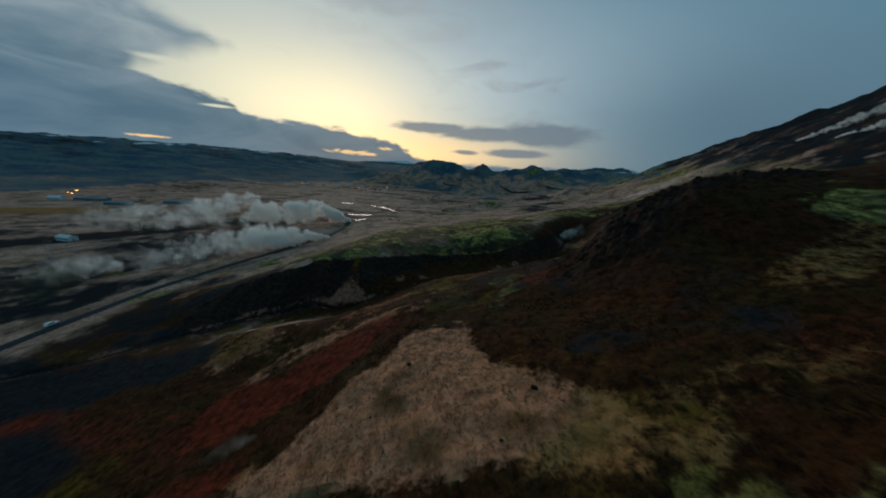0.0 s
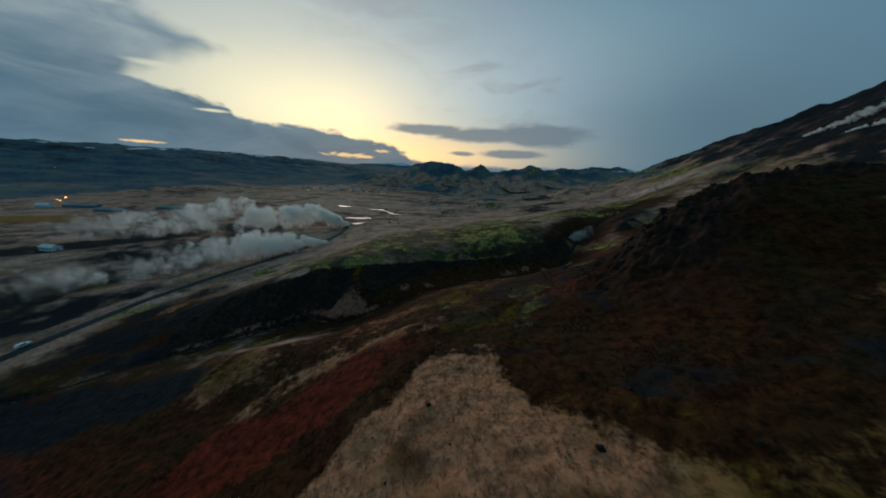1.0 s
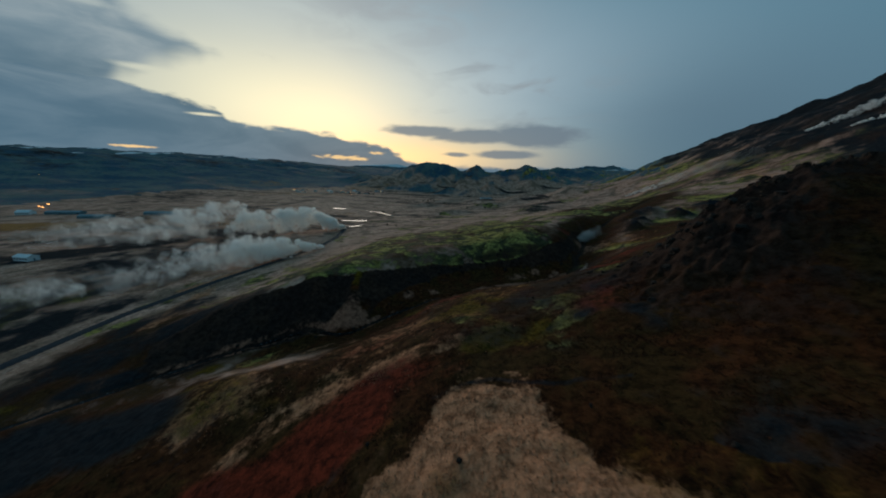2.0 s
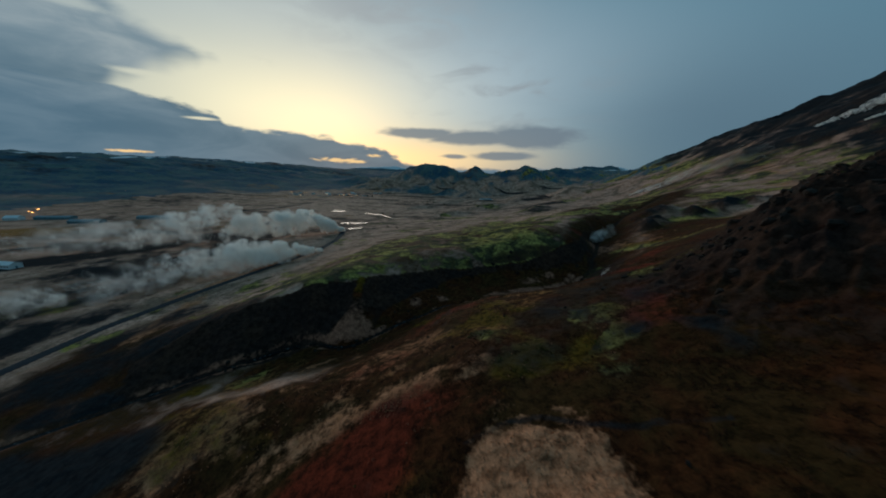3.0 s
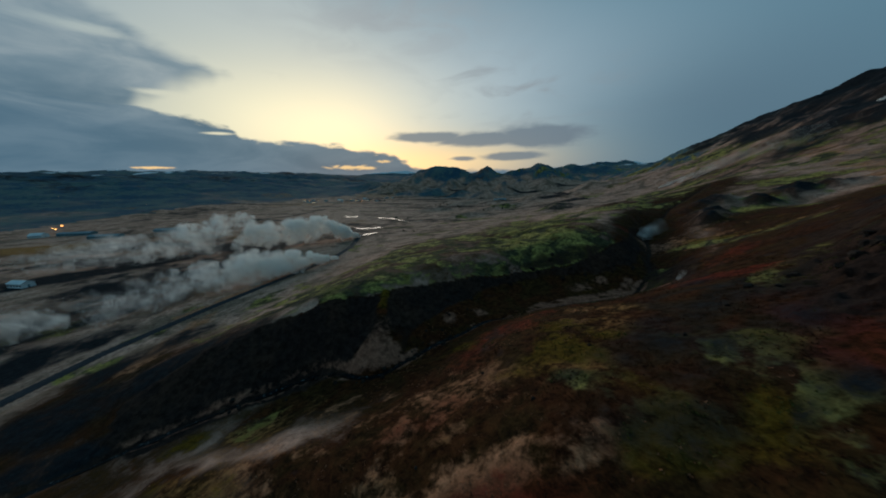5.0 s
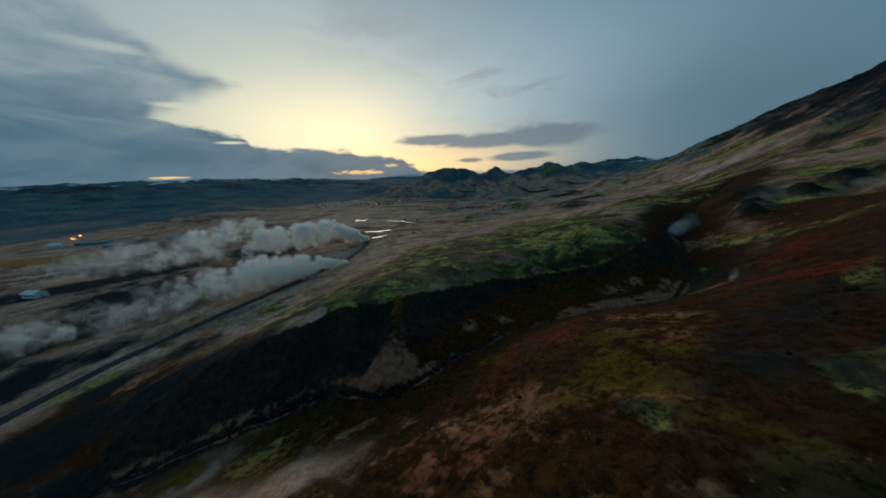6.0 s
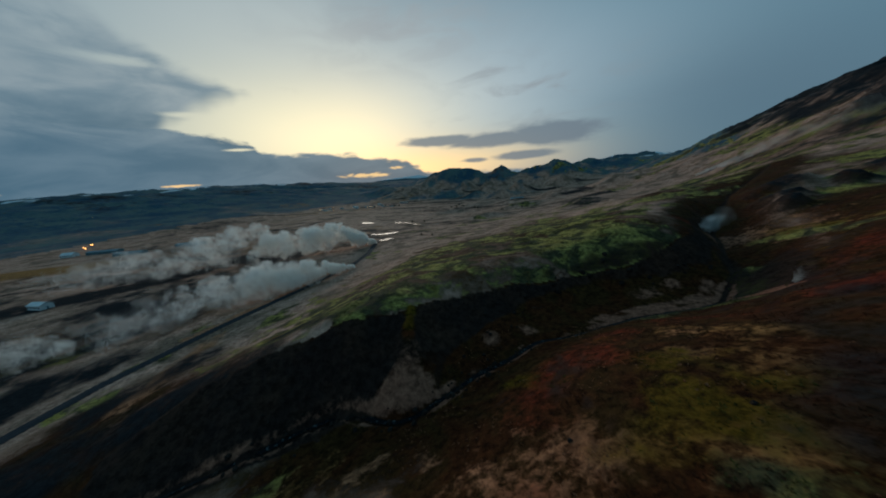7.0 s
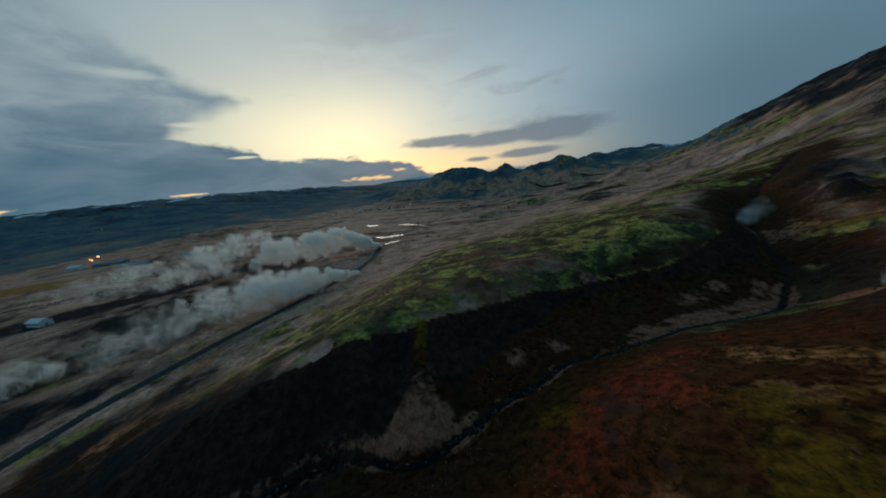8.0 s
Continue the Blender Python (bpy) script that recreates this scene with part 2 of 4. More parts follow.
LAVA = plain("lava_rock", (0.008, 0.006, 0.005), (0.042, 0.030, 0.024), 0.8, 0.92, 0, 0.8, 0.12, 0.5)
GRAVEL = plain("road_gravel", (0.012, 0.018, 0.026), (0.032, 0.038, 0.045), 0.35, 0.8, 0, 0.4, 0.04)
WHITE_METAL = plain("white_sheet_metal", (0.50, 0.56, 0.58), (0.76, 0.80, 0.80), 0.15, 0.5, 0, 0.15, 0.02)
TEAL_METAL = plain("teal_sheet_metal", (0.05, 0.13, 0.16), (0.10, 0.22, 0.26), 0.15, 0.5, 0, 0.15, 0.02)
RED_ROOF = plain("red_roof", (0.16, 0.03, 0.02), (0.28, 0.06, 0.04), 0.2, 0.6, 0, 0.2, 0.02)
GREY_ROOF = plain("grey_roof", (0.10, 0.11, 0.12), (0.22, 0.23, 0.24), 0.2, 0.6, 0, 0.2, 0.02)
CAR_PAINT = plain("white_car_paint", (0.72, 0.73, 0.74), (0.80, 0.80, 0.80), 0.5, 0.28, 0, 0.02, 0.005)
RUBBER = plain("tyre_rubber", (0.012, 0.012, 0.012), (0.03, 0.03, 0.03), 3, 0.8)
CHROME = plain("alloy", (0.5, 0.5, 0.52), (0.62, 0.62, 0.63), 3, 0.3, 1.0)
BARK = plain("bark", (0.04, 0.03, 0.022), (0.10, 0.075, 0.055), 2.0, 0.95)
LEAVES = plain("dark_foliage", (0.010, 0.014, 0.008), (0.035, 0.042, 0.022), 0.6, 0.9)
POLE = plain("galvanised_pole", (0.22, 0.23, 0.24), (0.36, 0.37, 0.38), 1.0, 0.5, 0.6)


def glass_material():
    m, t, bsdf = material("window_glass")
    bsdf.inputs["Base Color"].default_value = (0.02, 0.028, 0.032, 1)
    bsdf.inputs["Roughness"].default_value = 0.08
    return m


def lamp_material(name, colour, power):
    m, t, bsdf = material(name)
    bsdf.inputs["Base Color"].default_value = (0.8, 0.7, 0.5, 1)
    bsdf.inputs["Emission Color"].default_value = (*colour, 1)
    bsdf.inputs["Emission Strength"].default_value = power
    return m


GLASS = glass_material()
SODIUM = lamp_material("sodium_light", (1.0, 0.40, 0.09), 6.0)
WARM = lamp_material("warm_window_light", (1.0, 0.62, 0.28), 2.5)


def blade_material(name, low, high):
    """Plant stuff that differs from blade to blade."""
    m, t, bsdf = material(name)
    r = t.nodes.new("ShaderNodeNewGeometry").outputs["Random Per Island"]
    n = cloudy(t, place(t), 0.3, 4)
    t.links.new(blend(t, calc(t, "ADD", calc(t, "MULTIPLY", r, 0.6), calc(t, "MULTIPLY", n, 0.4)), low, high), bsdf.inputs["Base Color"])
    bsdf.inputs["Roughness"].default_value = 0.95
    bsdf.inputs["Specular IOR Level"].default_value = 0.02
    return m


DRY = blade_material("dry_grass", (0.18, 0.075, 0.040), (0.54, 0.250, 0.132))
HEATH = blade_material("brown_heather", (0.026, 0.012, 0.008), (0.110, 0.044, 0.024))
MOSSY = blade_material("moss_tussock", (0.022, 0.024, 0.007), (0.14, 0.125, 0.034))

# ---- the lie of the land ----
# Lines of the valley: where the ground bends, with heights above the valley floor.
LINES = {
    "stream": [(230, 330, 62), (150, 275, 44), (115, 243, 36), (99, 224, 32), (90, 206, 30.2), (77, 189, 28.4), (66, 176, 26.6), (58, 168, 25.4), (48, 165, 24.9), (35, 164, 24.5),
               (26, 162.5, 24.2), (15, 159, 23.8), (4, 155.5, 23.2), (-6, 155.5, 22.4), (-13, 152.5, 21.4), (-19, 148.2, 20.4), (-24, 146.5, 19.5), (-30, 144, 18.5), (-38.5, 137.5, 16.4),
               (-43, 134, 15.6), (-47, 132.3, 15.2), (-51.5, 134.3, 15.0), (-55, 137, 14.8), (-60, 138, 14.6), (-68, 136.5, 14.1), (-76, 132, 13.2), (-83, 127.5, 12.4), (-98, 120, 10.4),
               (-111, 114, 8.4), (-140, 97, 5), (-210, 62, 0)],
    "spur_near": [(85, 61, 79), (61, 54, 71), (18.5, 41.7, 53), (1.3, 36, 46.5), (-5, 57, 44.3), (-17.7, 60, 39.7), (-34.5, 63, 30), (-53, 78, 24.4), (-80, 70, 18), (-130, 50, 6)],
    "spur_mid": [(41, 86, 59), (14.3, 85, 47.5), (-5, 89, 43.5), (-17.4, 92, 37.5), (-32, 85, 31.5), (-52, 98, 26.5), (-76, 98, 20.5), (-97, 94, 13)],
    "spur_far": [(62, 138, 47), (40, 122, 48), (14, 112.5, 43.5), (2, 121, 37.6), (-3, 127.6, 34), (-15.7, 127, 27.5), (-30, 120, 24)],
    "bank": [(110, 185, 44), (75, 168, 37), (60, 154, 36.5), (35, 149, 31), (10, 150, 28)],
    "crag_foot": [(36, 72, 57), (41, 86, 59), (46, 98, 60), (62, 117, 57), (88, 136, 57), (112, 152, 60)],
    "crag_top": [(52, 72, 71), (50.6, 85.5, 72), (58, 92, 77), (68, 97, 81), (80, 98, 86), (97, 98, 88)],
    "crag_side": [(55, 100, 67), (65, 109, 69), (81, 113, 76), (97, 116, 81)],
    "shoulder": [(84, 61, 79), (95, 80, 86), (104, 96, 88), (130, 108, 90), (165, 120, 95)],
    "south": [(70, 10, 73), (30, 5, 57), (0, 0, 45), (-40, 10, 30), (-90, 0, 15), (-150, -20, 3)],
    "south_far": [(220, -80, 140), (90, -120, 80), (0, -130, 45), (-100, -130, 15), (-200, -120, 2)],
    "brow": [(120, 268, 46), (92, 232, 41), (72, 207, 41), (59, 200, 40), (48, 199, 40.5), (28, 198, 36.5), (8, 194, 33.5), (-12, 186, 32.5), (-28, 177, 32),
             (-46, 165, 32), (-62, 154, 31), (-84, 148, 26), (-104, 143, 19), (-132, 130, 9)],
    "wall_foot": [(66, 186, 30), (45, 187, 28), (26, 188, 27), (5, 181, 25.5), (-12, 170, 24), (-27, 157, 22.5), (-50, 143, 18.5), (-72, 136, 15.5)],
    "plateau": [(150, 330, 46), (54, 271, 37), (9, 219, 33.5), (-12, 221, 32), (-41, 208, 31), (-66, 192, 27), (-95, 184, 18), (-120, 180, 10)],
    "plateau_end": [(60, 330, 26), (-38, 263, 24), (-62, 225, 24), (-90, 240, 13), (-105, 280, 6)],
    "road": [(-185, 0, 3), (-182, 60, 3), (-179, 97, 3), (-177, 125, 3), (-172.5, 166, 3), (-160, 208, 3), (-139, 263, 3), (-123.5, 310, 3), (-121, 350, 2), (-131, 420, 0)],
    "hollow": [(185, 222, 53), (170, 254, 54), (149, 258, 46), (97, 193, 37)],
    "apron": [(338, 540, 40), (249, 618, 20), (167, 619, 2), (60, 590, -8), (0, 600, -12)],
    "apron_far": [(595, 1115, 32), (400, 1080, -6), (190, 1083, -23), (20, 850, -22)],
    "apron_near": [(235, 395, 43), (290, 480, 38), (338, 540, 39)],
    "slope": [(330, 200, 105), (404, 428, 110), (470, 560, 100), (560, 800, 95)],
}
FAR_LINES = {
    "valley_a": [(-260, 100, 0), (-300, 210, 0), (-260, 330, 0), (-200, 460, -3), (-120, 560, -11), (-60, 700, -16)],
    "valley_b": [(-300, -300, 0), (-420, 100, 0), (-520, 330, -2), (-500, 600, -6), (-350, 900, -17), (-150, 1150, -25)],
    "valley_c": [(-900, -200, 0), (-1000, 300, -2), (-980, 650, -5), (-760, 950, -13), (-560, 1250, -22), (-300, 1400, -25), (100, 1350, -22)],
    "scarp": [(-2100, 200, 40), (-2050, 700, 60), (-1820, 1150, 104), (-1450, 1750, 112), (-1150, 2300, 98), (-800, 3000, 52), (-300, 3600, 38)],
    "scarp_back": [(-3600, 300, 60), (-3300, 1700, 108), (-2300, 3300, 92), (-900, 4400, 40)],
    "hills": [(-420, 2300, 40), (-150, 2150, 44), (150, 2200, 38), (300, 2150, 34), (480, 2100, 30), (700, 2200, 34), (880, 2300, 40), (1100, 2100, 50)],
    "hills_foot": [(-420, 1750, -8), (-100, 1600, -6), (200, 1500, -4), (480, 1450, 2), (700, 1350, 30)],
    "mountain": [(430, -60, 235), (620, 260, 262), (760, 480, 272), (860, 700, 240), (900, 930, 182), (880, 1150, 108), (950, 1450, 66), (1150, 1800, 54)],
    "mountain_back": [(1600, 0, 330), (1800, 900, 240), (1900, 1700, 120)],
    "snow_range": [(700, 3700, 30), (1000, 3650, 40), (1300, 3600, 62), (1600, 3450, 86), (1900, 3300, 112), (2600, 2700, 110)],
    "rim": [(-4300, -1500, 90), (-2500, -3700, 90), (0, -4300, 90), (2500, -3500, 160), (4300, -600, 220), (3800, 2300, 150), (1200, 4500, 40)],
}


def along(line, step):
    """Points every so many metres along a line."""
    p, out = np.array(line, float), []
    for a, b in zip(p[:-1], p[1:]):
        n = max(1, int(np.linalg.norm(b[:2] - a[:2]) / step))
        out += [a + (b - a) * i / n for i in range(n)]
    return np.array(out + [p[-1]])


def lattice(ix, iy, seed):
    """Even noise from -1 to 1 at whole numbers."""
    h = (ix.astype(np.int64) * 374761393 + iy.astype(np.int64) * 668265263 + seed * 974634777) & 0xFFFFFFFF
    h = ((h ^ (h >> 13)) * 1274126177) & 0xFFFFFFFF
    return ((h ^ (h >> 16)) & 0xFFFFFF) / 8388607.5 - 1


def grain(x, y, size, seed=0):
    """Smooth noise from about -1 to 1, with features of that size in metres."""
    u, v = x / size, y / size
    i, j = np.floor(u), np.floor(v)
    a, b = u - i, v - j
    a, b = a * a * a * (a * (6 * a - 15) + 10), b * b * b * (b * (6 * b - 15) + 10)
    top = lattice(i, j, seed) * (1 - a) + lattice(i + 1, j, seed) * a
    low = lattice(i, j + 1, seed) * (1 - a) + lattice(i + 1, j + 1, seed) * a
    return top * (1 - b) + low * b


def rough(x, y, size, seed=0, octaves=5, ridged=False):
    """Noise of several sizes, each half of the one before."""
    total, amp, norm = np.zeros_like(x), 1.0, 0.0
    for k in range(octaves):
        g = grain(x * 0.8 + y * 0.6 + 37.7 * k, y * 0.8 - x * 0.6 - 11.3 * k, size, seed + 17 * k)
        total += amp * (1 - 2 * np.abs(g) if ridged else g)
        norm, amp, size = norm + amp, amp * 0.5, size * 0.5
    return total / norm


def step(a, b, v):
    """0 below a, 1 above b, smooth between."""
    t = np.clip((v - a) / (b - a), 0, 1)
    return t * t * (3 - 2 * t)


def off_line(x, y, line):
    """Distance in plan from a line, and the height of its nearest point."""
    best, high = np.full(x.shape, 1e9), np.zeros(x.shape)
    p = np.array(line, float)
    for a, b in zip(p[:-1], p[1:]):
        d = b[:2] - a[:2]
        s = np.clip(((x - a[0]) * d[0] + (y - a[1]) * d[1]) / (d @ d), 0, 1)
        r = np.hypot(x - a[0] - s * d[0], y - a[1] - s * d[1])
        if p.shape[1] > 2:
            high = np.where(r < best, a[2] + s * (b[2] - a[2]), high)
        best = np.minimum(best, r)
    return best, high


# Rounded hills: plan, height, half widths, turn in degrees.
HILLS = [(455, 1480, 92, 85, 130, 10), (330, 1560, 48, 70, 110, 0), (215, 1570, 74, 70, 110, -10), (90, 1620, 66, 80, 110, 0), (-30, 1660, 72, 90, 110, 0), (-150, 1700, 62, 100, 110, 10), (585, 1560, 50, 70, 120, 0), (680, 1640, 50, 70, 110, 0),
         (60, 1270, 30, 48, 36, 10), (150, 1210, 34, 46, 30, -15), (235, 1270, 46, 52, 45, 0), (120, 1370, 50, 56, 40, 20), (320, 1330, 40, 56, 40, 0), (-40, 1360, 34, 66, 40, 0), (-150, 1450, 38, 80, 50, 5), (20, 1450, 44, 60, 50, 0), (400, 1280, 34, 60, 40, 10),
         (-280, 1580, 40, 100, 60, 10), (-400, 1720, 44, 120, 70, 0), (760, 1500, 40, 100, 120, 0), (860, 890, 12, 90, 60, 0),
         (30, 640, 9, 44, 24, 20), (120, 740, 12, 54, 30, 10), (220, 800, 16, 60, 40, 0), (-40, 800, 9, 52, 22, 10), (330, 760, 16, 50, 50, 0), (60, 960, 12, 90, 32, 5), (180, 560, 10, 36, 24, 30), (140, 900, 12, 50, 26, -10), (280, 960, 16, 60, 36, 10),
         (-900, 4300, 46, 330, 180, 0), (-560, 4350, 52, 220, 160, 0), (1560, 3480, 40, 120, 120, 0), (1760, 3360, 46, 110, 120, 0), (1980, 3260, 44, 130, 120, 0), (1330, 3620, 34, 120, 120, 0)]


def knolls(x, y):
    z = np.zeros(x.shape)
    for x0, y0, h, rx, ry, turn in HILLS:
        c, s = math.cos(radians(turn)), math.sin(radians(turn))
        u, v = ((x - x0) * c + (y - y0) * s) / rx, ((y - y0) * c - (x - x0) * s) / ry
        z += h * np.exp(-(u * u + v * v) ** 0.95)
    return z


def winding(line, swing, seed):
    """A line with small bends of its own."""
    p = along(line, 3.0)
    for _ in range(2):
        p[1:-1] = (p[:-2] + 2 * p[1:-1] + p[2:]) / 4
    d = np.gradient(p[:, :2], axis=0)
    d /= np.linalg.norm(d, axis=1)[:, None]
    n = np.arange(len(p)) * 3.0
    off = swing * (grain(n, n * 0, 16, seed) + 0.5 * grain(n, n * 0, 7, seed + 1))
    p[:, 0] += d[:, 1] * off
    p[:, 1] -= d[:, 0] * off
    return p


BROOK = winding(LINES["stream"], 0.8, 3)
NODES = np.vstack([along(l, 11 if n not in ("apron", "apron_near", "apron_far", "slope", "south_far") else 60) for n, l in LINES.items()]
                  + [along(l, 170) for l in FAR_LINES.values()])
SOFT = 4.0


def kernel(x, y):
    return np.sqrt((x[:, None] - NODES[None, :, 0]) ** 2 + (y[:, None] - NODES[None, :, 1]) ** 2 + SOFT * SOFT)


def weights():
    n = len(NODES)
    m = np.zeros((n + 3, n + 3))
    m[:n, :n] = kernel(NODES[:, 0], NODES[:, 1]) - np.eye(n) * 1.0
    m[:n, n], m[:n, n + 1], m[:n, n + 2] = 1, NODES[:, 0], NODES[:, 1]
    m[n:, :n] = m[:n, n:].T
    return np.linalg.solve(m, np.concatenate([NODES[:, 2], np.zeros(3)]))


WEIGHT = weights()


def lie(x, y):
    """The smooth height of the land."""
    out = np.empty(x.shape)
    for i in range(0, len(x), 20000):
        s = slice(i, i + 20000)
        out[s] = kernel(x[s], y[s]) @ WEIGHT[:-3] + WEIGHT[-3] + WEIGHT[-2] * x[s] + WEIGHT[-1] * y[s]
    return out


# ---- the ground: one sheet to the horizon, finer where the flight is low ----
CX, CY = 0.0, -12.0
AZS = np.concatenate([np.linspace(-72, 72, 721), np.linspace(72, 288, 81)[1:-1]]) * math.pi / 180
RADII = np.concatenate([np.geomspace(10, 300, 681), np.geomspace(300, 4750, 321)[1:]])
RR, AA = np.meshgrid(RADII, AZS, indexing="ij")
GX, GY = CX + RR * np.sin(AA), CY + RR * np.cos(AA)
shape = GX.shape


def halved(a):
    """Fills every second ring and spoke from those beside it."""
    b = np.empty(shape)
    b[::2, ::2] = a
    b[1::2, ::2] = (a[:-1] + a[1:]) / 2
    b[:, 1:-1:2] = (b[:, :-2:2] + b[:, 2::2]) / 2
    b[:, -1] = (b[:, -2] + b[:, 0]) / 2
    return b


Z0 = halved(lie(GX[::2, ::2].ravel(), GY[::2, ::2].ravel()).reshape(GX[::2, ::2].shape))


def steepness(z):
    gr = np.gradient(z, RADII, axis=0)
    turn = np.angle(np.exp(1j * (np.roll(AZS, -1) - np.roll(AZS, 1))))
    ga = (np.roll(z, -1, 1) - np.roll(z, 1, 1)) / (RR * np.abs(turn)[None])
    return np.hypot(gr, ga)


def spot(x, y, x0, y0, r):
    return np.clip(1.5 - np.hypot(x - x0, y - y0) / r, 0, 1)


def band(x, y, line, r):
    return np.clip(1.5 - off_line(x, y, line)[0] / r, 0, 1)


def inside(x, y, outline):
    """1 inside a closed outline in plan."""
    odd = np.zeros(x.shape, bool)
    for (ax, ay), (bx, by) in zip(outline, outline[1:] + outline[:1]):
        cross = (ay > y) != (by > y)
        odd ^= cross & (x < (bx - ax) * (y - ay) / ((by - ay) or 1e-9) + ax)
    return odd.astype(float)


X, Y = GX.ravel(), GY.ravel()
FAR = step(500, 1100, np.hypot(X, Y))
NEAR = 1 - step(280, 520, np.hypot(X, Y))
D_STREAM, _ = off_line(X, Y, LINES["stream"])
close = D_STREAM < 14
D_STREAM[close] = off_line(X[close], Y[close], BROOK)[0]
D_ROAD, Z_ROAD = off_line(X, Y, LINES["road"])
D_CRAG = np.minimum(off_line(X, Y, LINES["crag_side"])[0], off_line(X, Y, LINES["crag_top"][1:])[0] * 1.15)
CRAG = np.clip(1.5 - D_CRAG / 14, 0, 1) * NEAR
N_BIG, N_MID, N_LOW, N_VAST = rough(X, Y, 38, 71, 4), rough(X, Y, 11, 73, 4), rough(X, Y, 4.5, 77, 3), rough(X, Y, 190, 75, 5)
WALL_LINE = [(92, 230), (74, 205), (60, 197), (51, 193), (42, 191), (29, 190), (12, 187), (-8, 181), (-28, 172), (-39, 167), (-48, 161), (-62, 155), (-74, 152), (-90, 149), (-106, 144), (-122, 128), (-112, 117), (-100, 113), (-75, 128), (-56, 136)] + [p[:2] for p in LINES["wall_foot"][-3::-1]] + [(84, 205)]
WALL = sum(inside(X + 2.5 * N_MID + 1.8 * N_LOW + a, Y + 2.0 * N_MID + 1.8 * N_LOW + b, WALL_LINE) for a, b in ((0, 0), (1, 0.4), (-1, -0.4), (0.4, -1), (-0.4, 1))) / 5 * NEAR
HAZY_MOOR_LINE = [(-770, 200), (-800, 560), (-820, 890), (-640, 1190), (-450, 1450), (-300, 1800), (-300, 4700), (-4800, 4700), (-4800, -4700), (-1100, -4700)]
N_FIELD, N_STRIP = rough(X * 0.7, Y, 85, 101, 5), rough(X * 0.6 + 0.3 * Y, Y, 60, 111, 5)
N_LINES = rough(X * 0.22, Y * 0.9 + 0.15 * X, 34, 131, 4)
MOUND = inside(X + 5 * N_MID + 6 * N_BIG, Y + 5 * N_MID, [(12, 82), (14, 62), (26, 50), (46, 42), (60, 52), (62, 68), (48, 78), (42, 90), (24, 92)])
RAVINE = inside(X, Y, WALL_LINE[:15] + [p[:2] for p in LINES["stream"][-3:3:-1]]) * NEAR
PATCH_LINE = [(-2, 74), (8, 70), (9, 57), (21, 46), (24, 41), (21, 37), (14, 34.5), (8, 32.5), (-5, 34), (-16, 34), (-33, 39), (-25, 47.5), (-20, 53), (-15.5, 61), (-9.7, 67.5)]
PATCH = sum(inside(X + 1.6 * N_MID + 1.4 * N_LOW + a, Y + 1.6 * N_MID - 1.4 * N_LOW + b, PATCH_LINE) for a, b in ((0, 0), (2.4, 1), (-2.4, -1), (1, -2.4), (-1, 2.4))) / 5 * NEAR
HOLLOW = np.maximum.reduce([spot(X, Y, 162, 256, 13), spot(X, Y, 177, 237, 8), spot(X, Y, 200, 240, 11), spot(X, Y, 215, 232, 9), spot(X, Y, 142, 236, 9), spot(X, Y, 130, 222, 6)])


def shape_ground(x, y, z):
    """Adds the hills and the small forms to the smooth land."""
    valley = 1 - step(2, 12, z)
    z = z + knolls(x, y)
    # fan of debris below a chute in the ravine's wall
    fan = 30 - 0.62 * np.hypot((x + 46) * 1.25, y - 158) + 0.3 * N_LOW
    fan_on = step(-0.6, 1.6, fan - z) * (np.hypot(x + 45, y - 147) < 24) * (y < 160)
    z = z + fan_on * np.clip(fan - z, 0, 9)
    calm = step(0, 8, D_STREAM)
    z = z + NEAR * (rough(x, y, 26, 3, 4) * 1.0 + rough(x, y, 5.0, 9, 3) * 0.38) * (1 - 0.6 * valley) * calm
    z = z + (1 - NEAR) * (1 - valley) * rough(x, y, 60, 5, 5) * 3.5
    z = z + (1 - NEAR) * valley * rough(x, y, 80, 6, 4) * 0.5
    z = z + (1 - NEAR) * step(55, 100, z) * (x > 150) * (rough(x * 0.6, y * 1.3, 85, 23, 5, True) * 4.5 + 2.5 * np.sin(z * 0.16 + 2 * N_BIG) * step(100, 150, z))
    z = z + FAR * step(8, 60, z) * (rough(x, y, 260, 21, 6, True) * 13 + rough(x, y, 90, 8, 4) * 6 + rough(x, y, 120, 25, 5, True) * 21 * (x > -350) * step(3200, 2200, y) * step(900, 600, x))
    z = z + WALL * (rough(x * 1.1, y * 0.5, 13, 31, 3, True) * 1.5 + N_LOW * 0.15)
    z = z + CRAG * (rough(x, y, 11, 41, 5, True) * 2.6 + rough(x, y, 3.4, 43, 4, True) * 2.2 + np.abs(rough(x, y, 1.6, 45, 2)) * 1.0 - 1.6)
    z = z + HOLLOW * (rough(x, y, 13, 61, 4, True) * 3.0 + 3.6)
    # stream bed and road bed
    z = z - 1.3 * np.exp(-(D_STREAM / 1.7) ** 2)
    on_road = 1 - step(2.8, 7.5, D_ROAD)
    z = z * (1 - on_road) + (Z_ROAD + 0.3) * on_road
    z = z - 0.55 * np.exp(-((D_ROAD - 6.3) / 1.3) ** 2)
    return z, fan_on


GZ, FAN = shape_ground(X, Y, Z0.ravel())
STEEP = steepness(GZ.reshape(shape)).ravel()


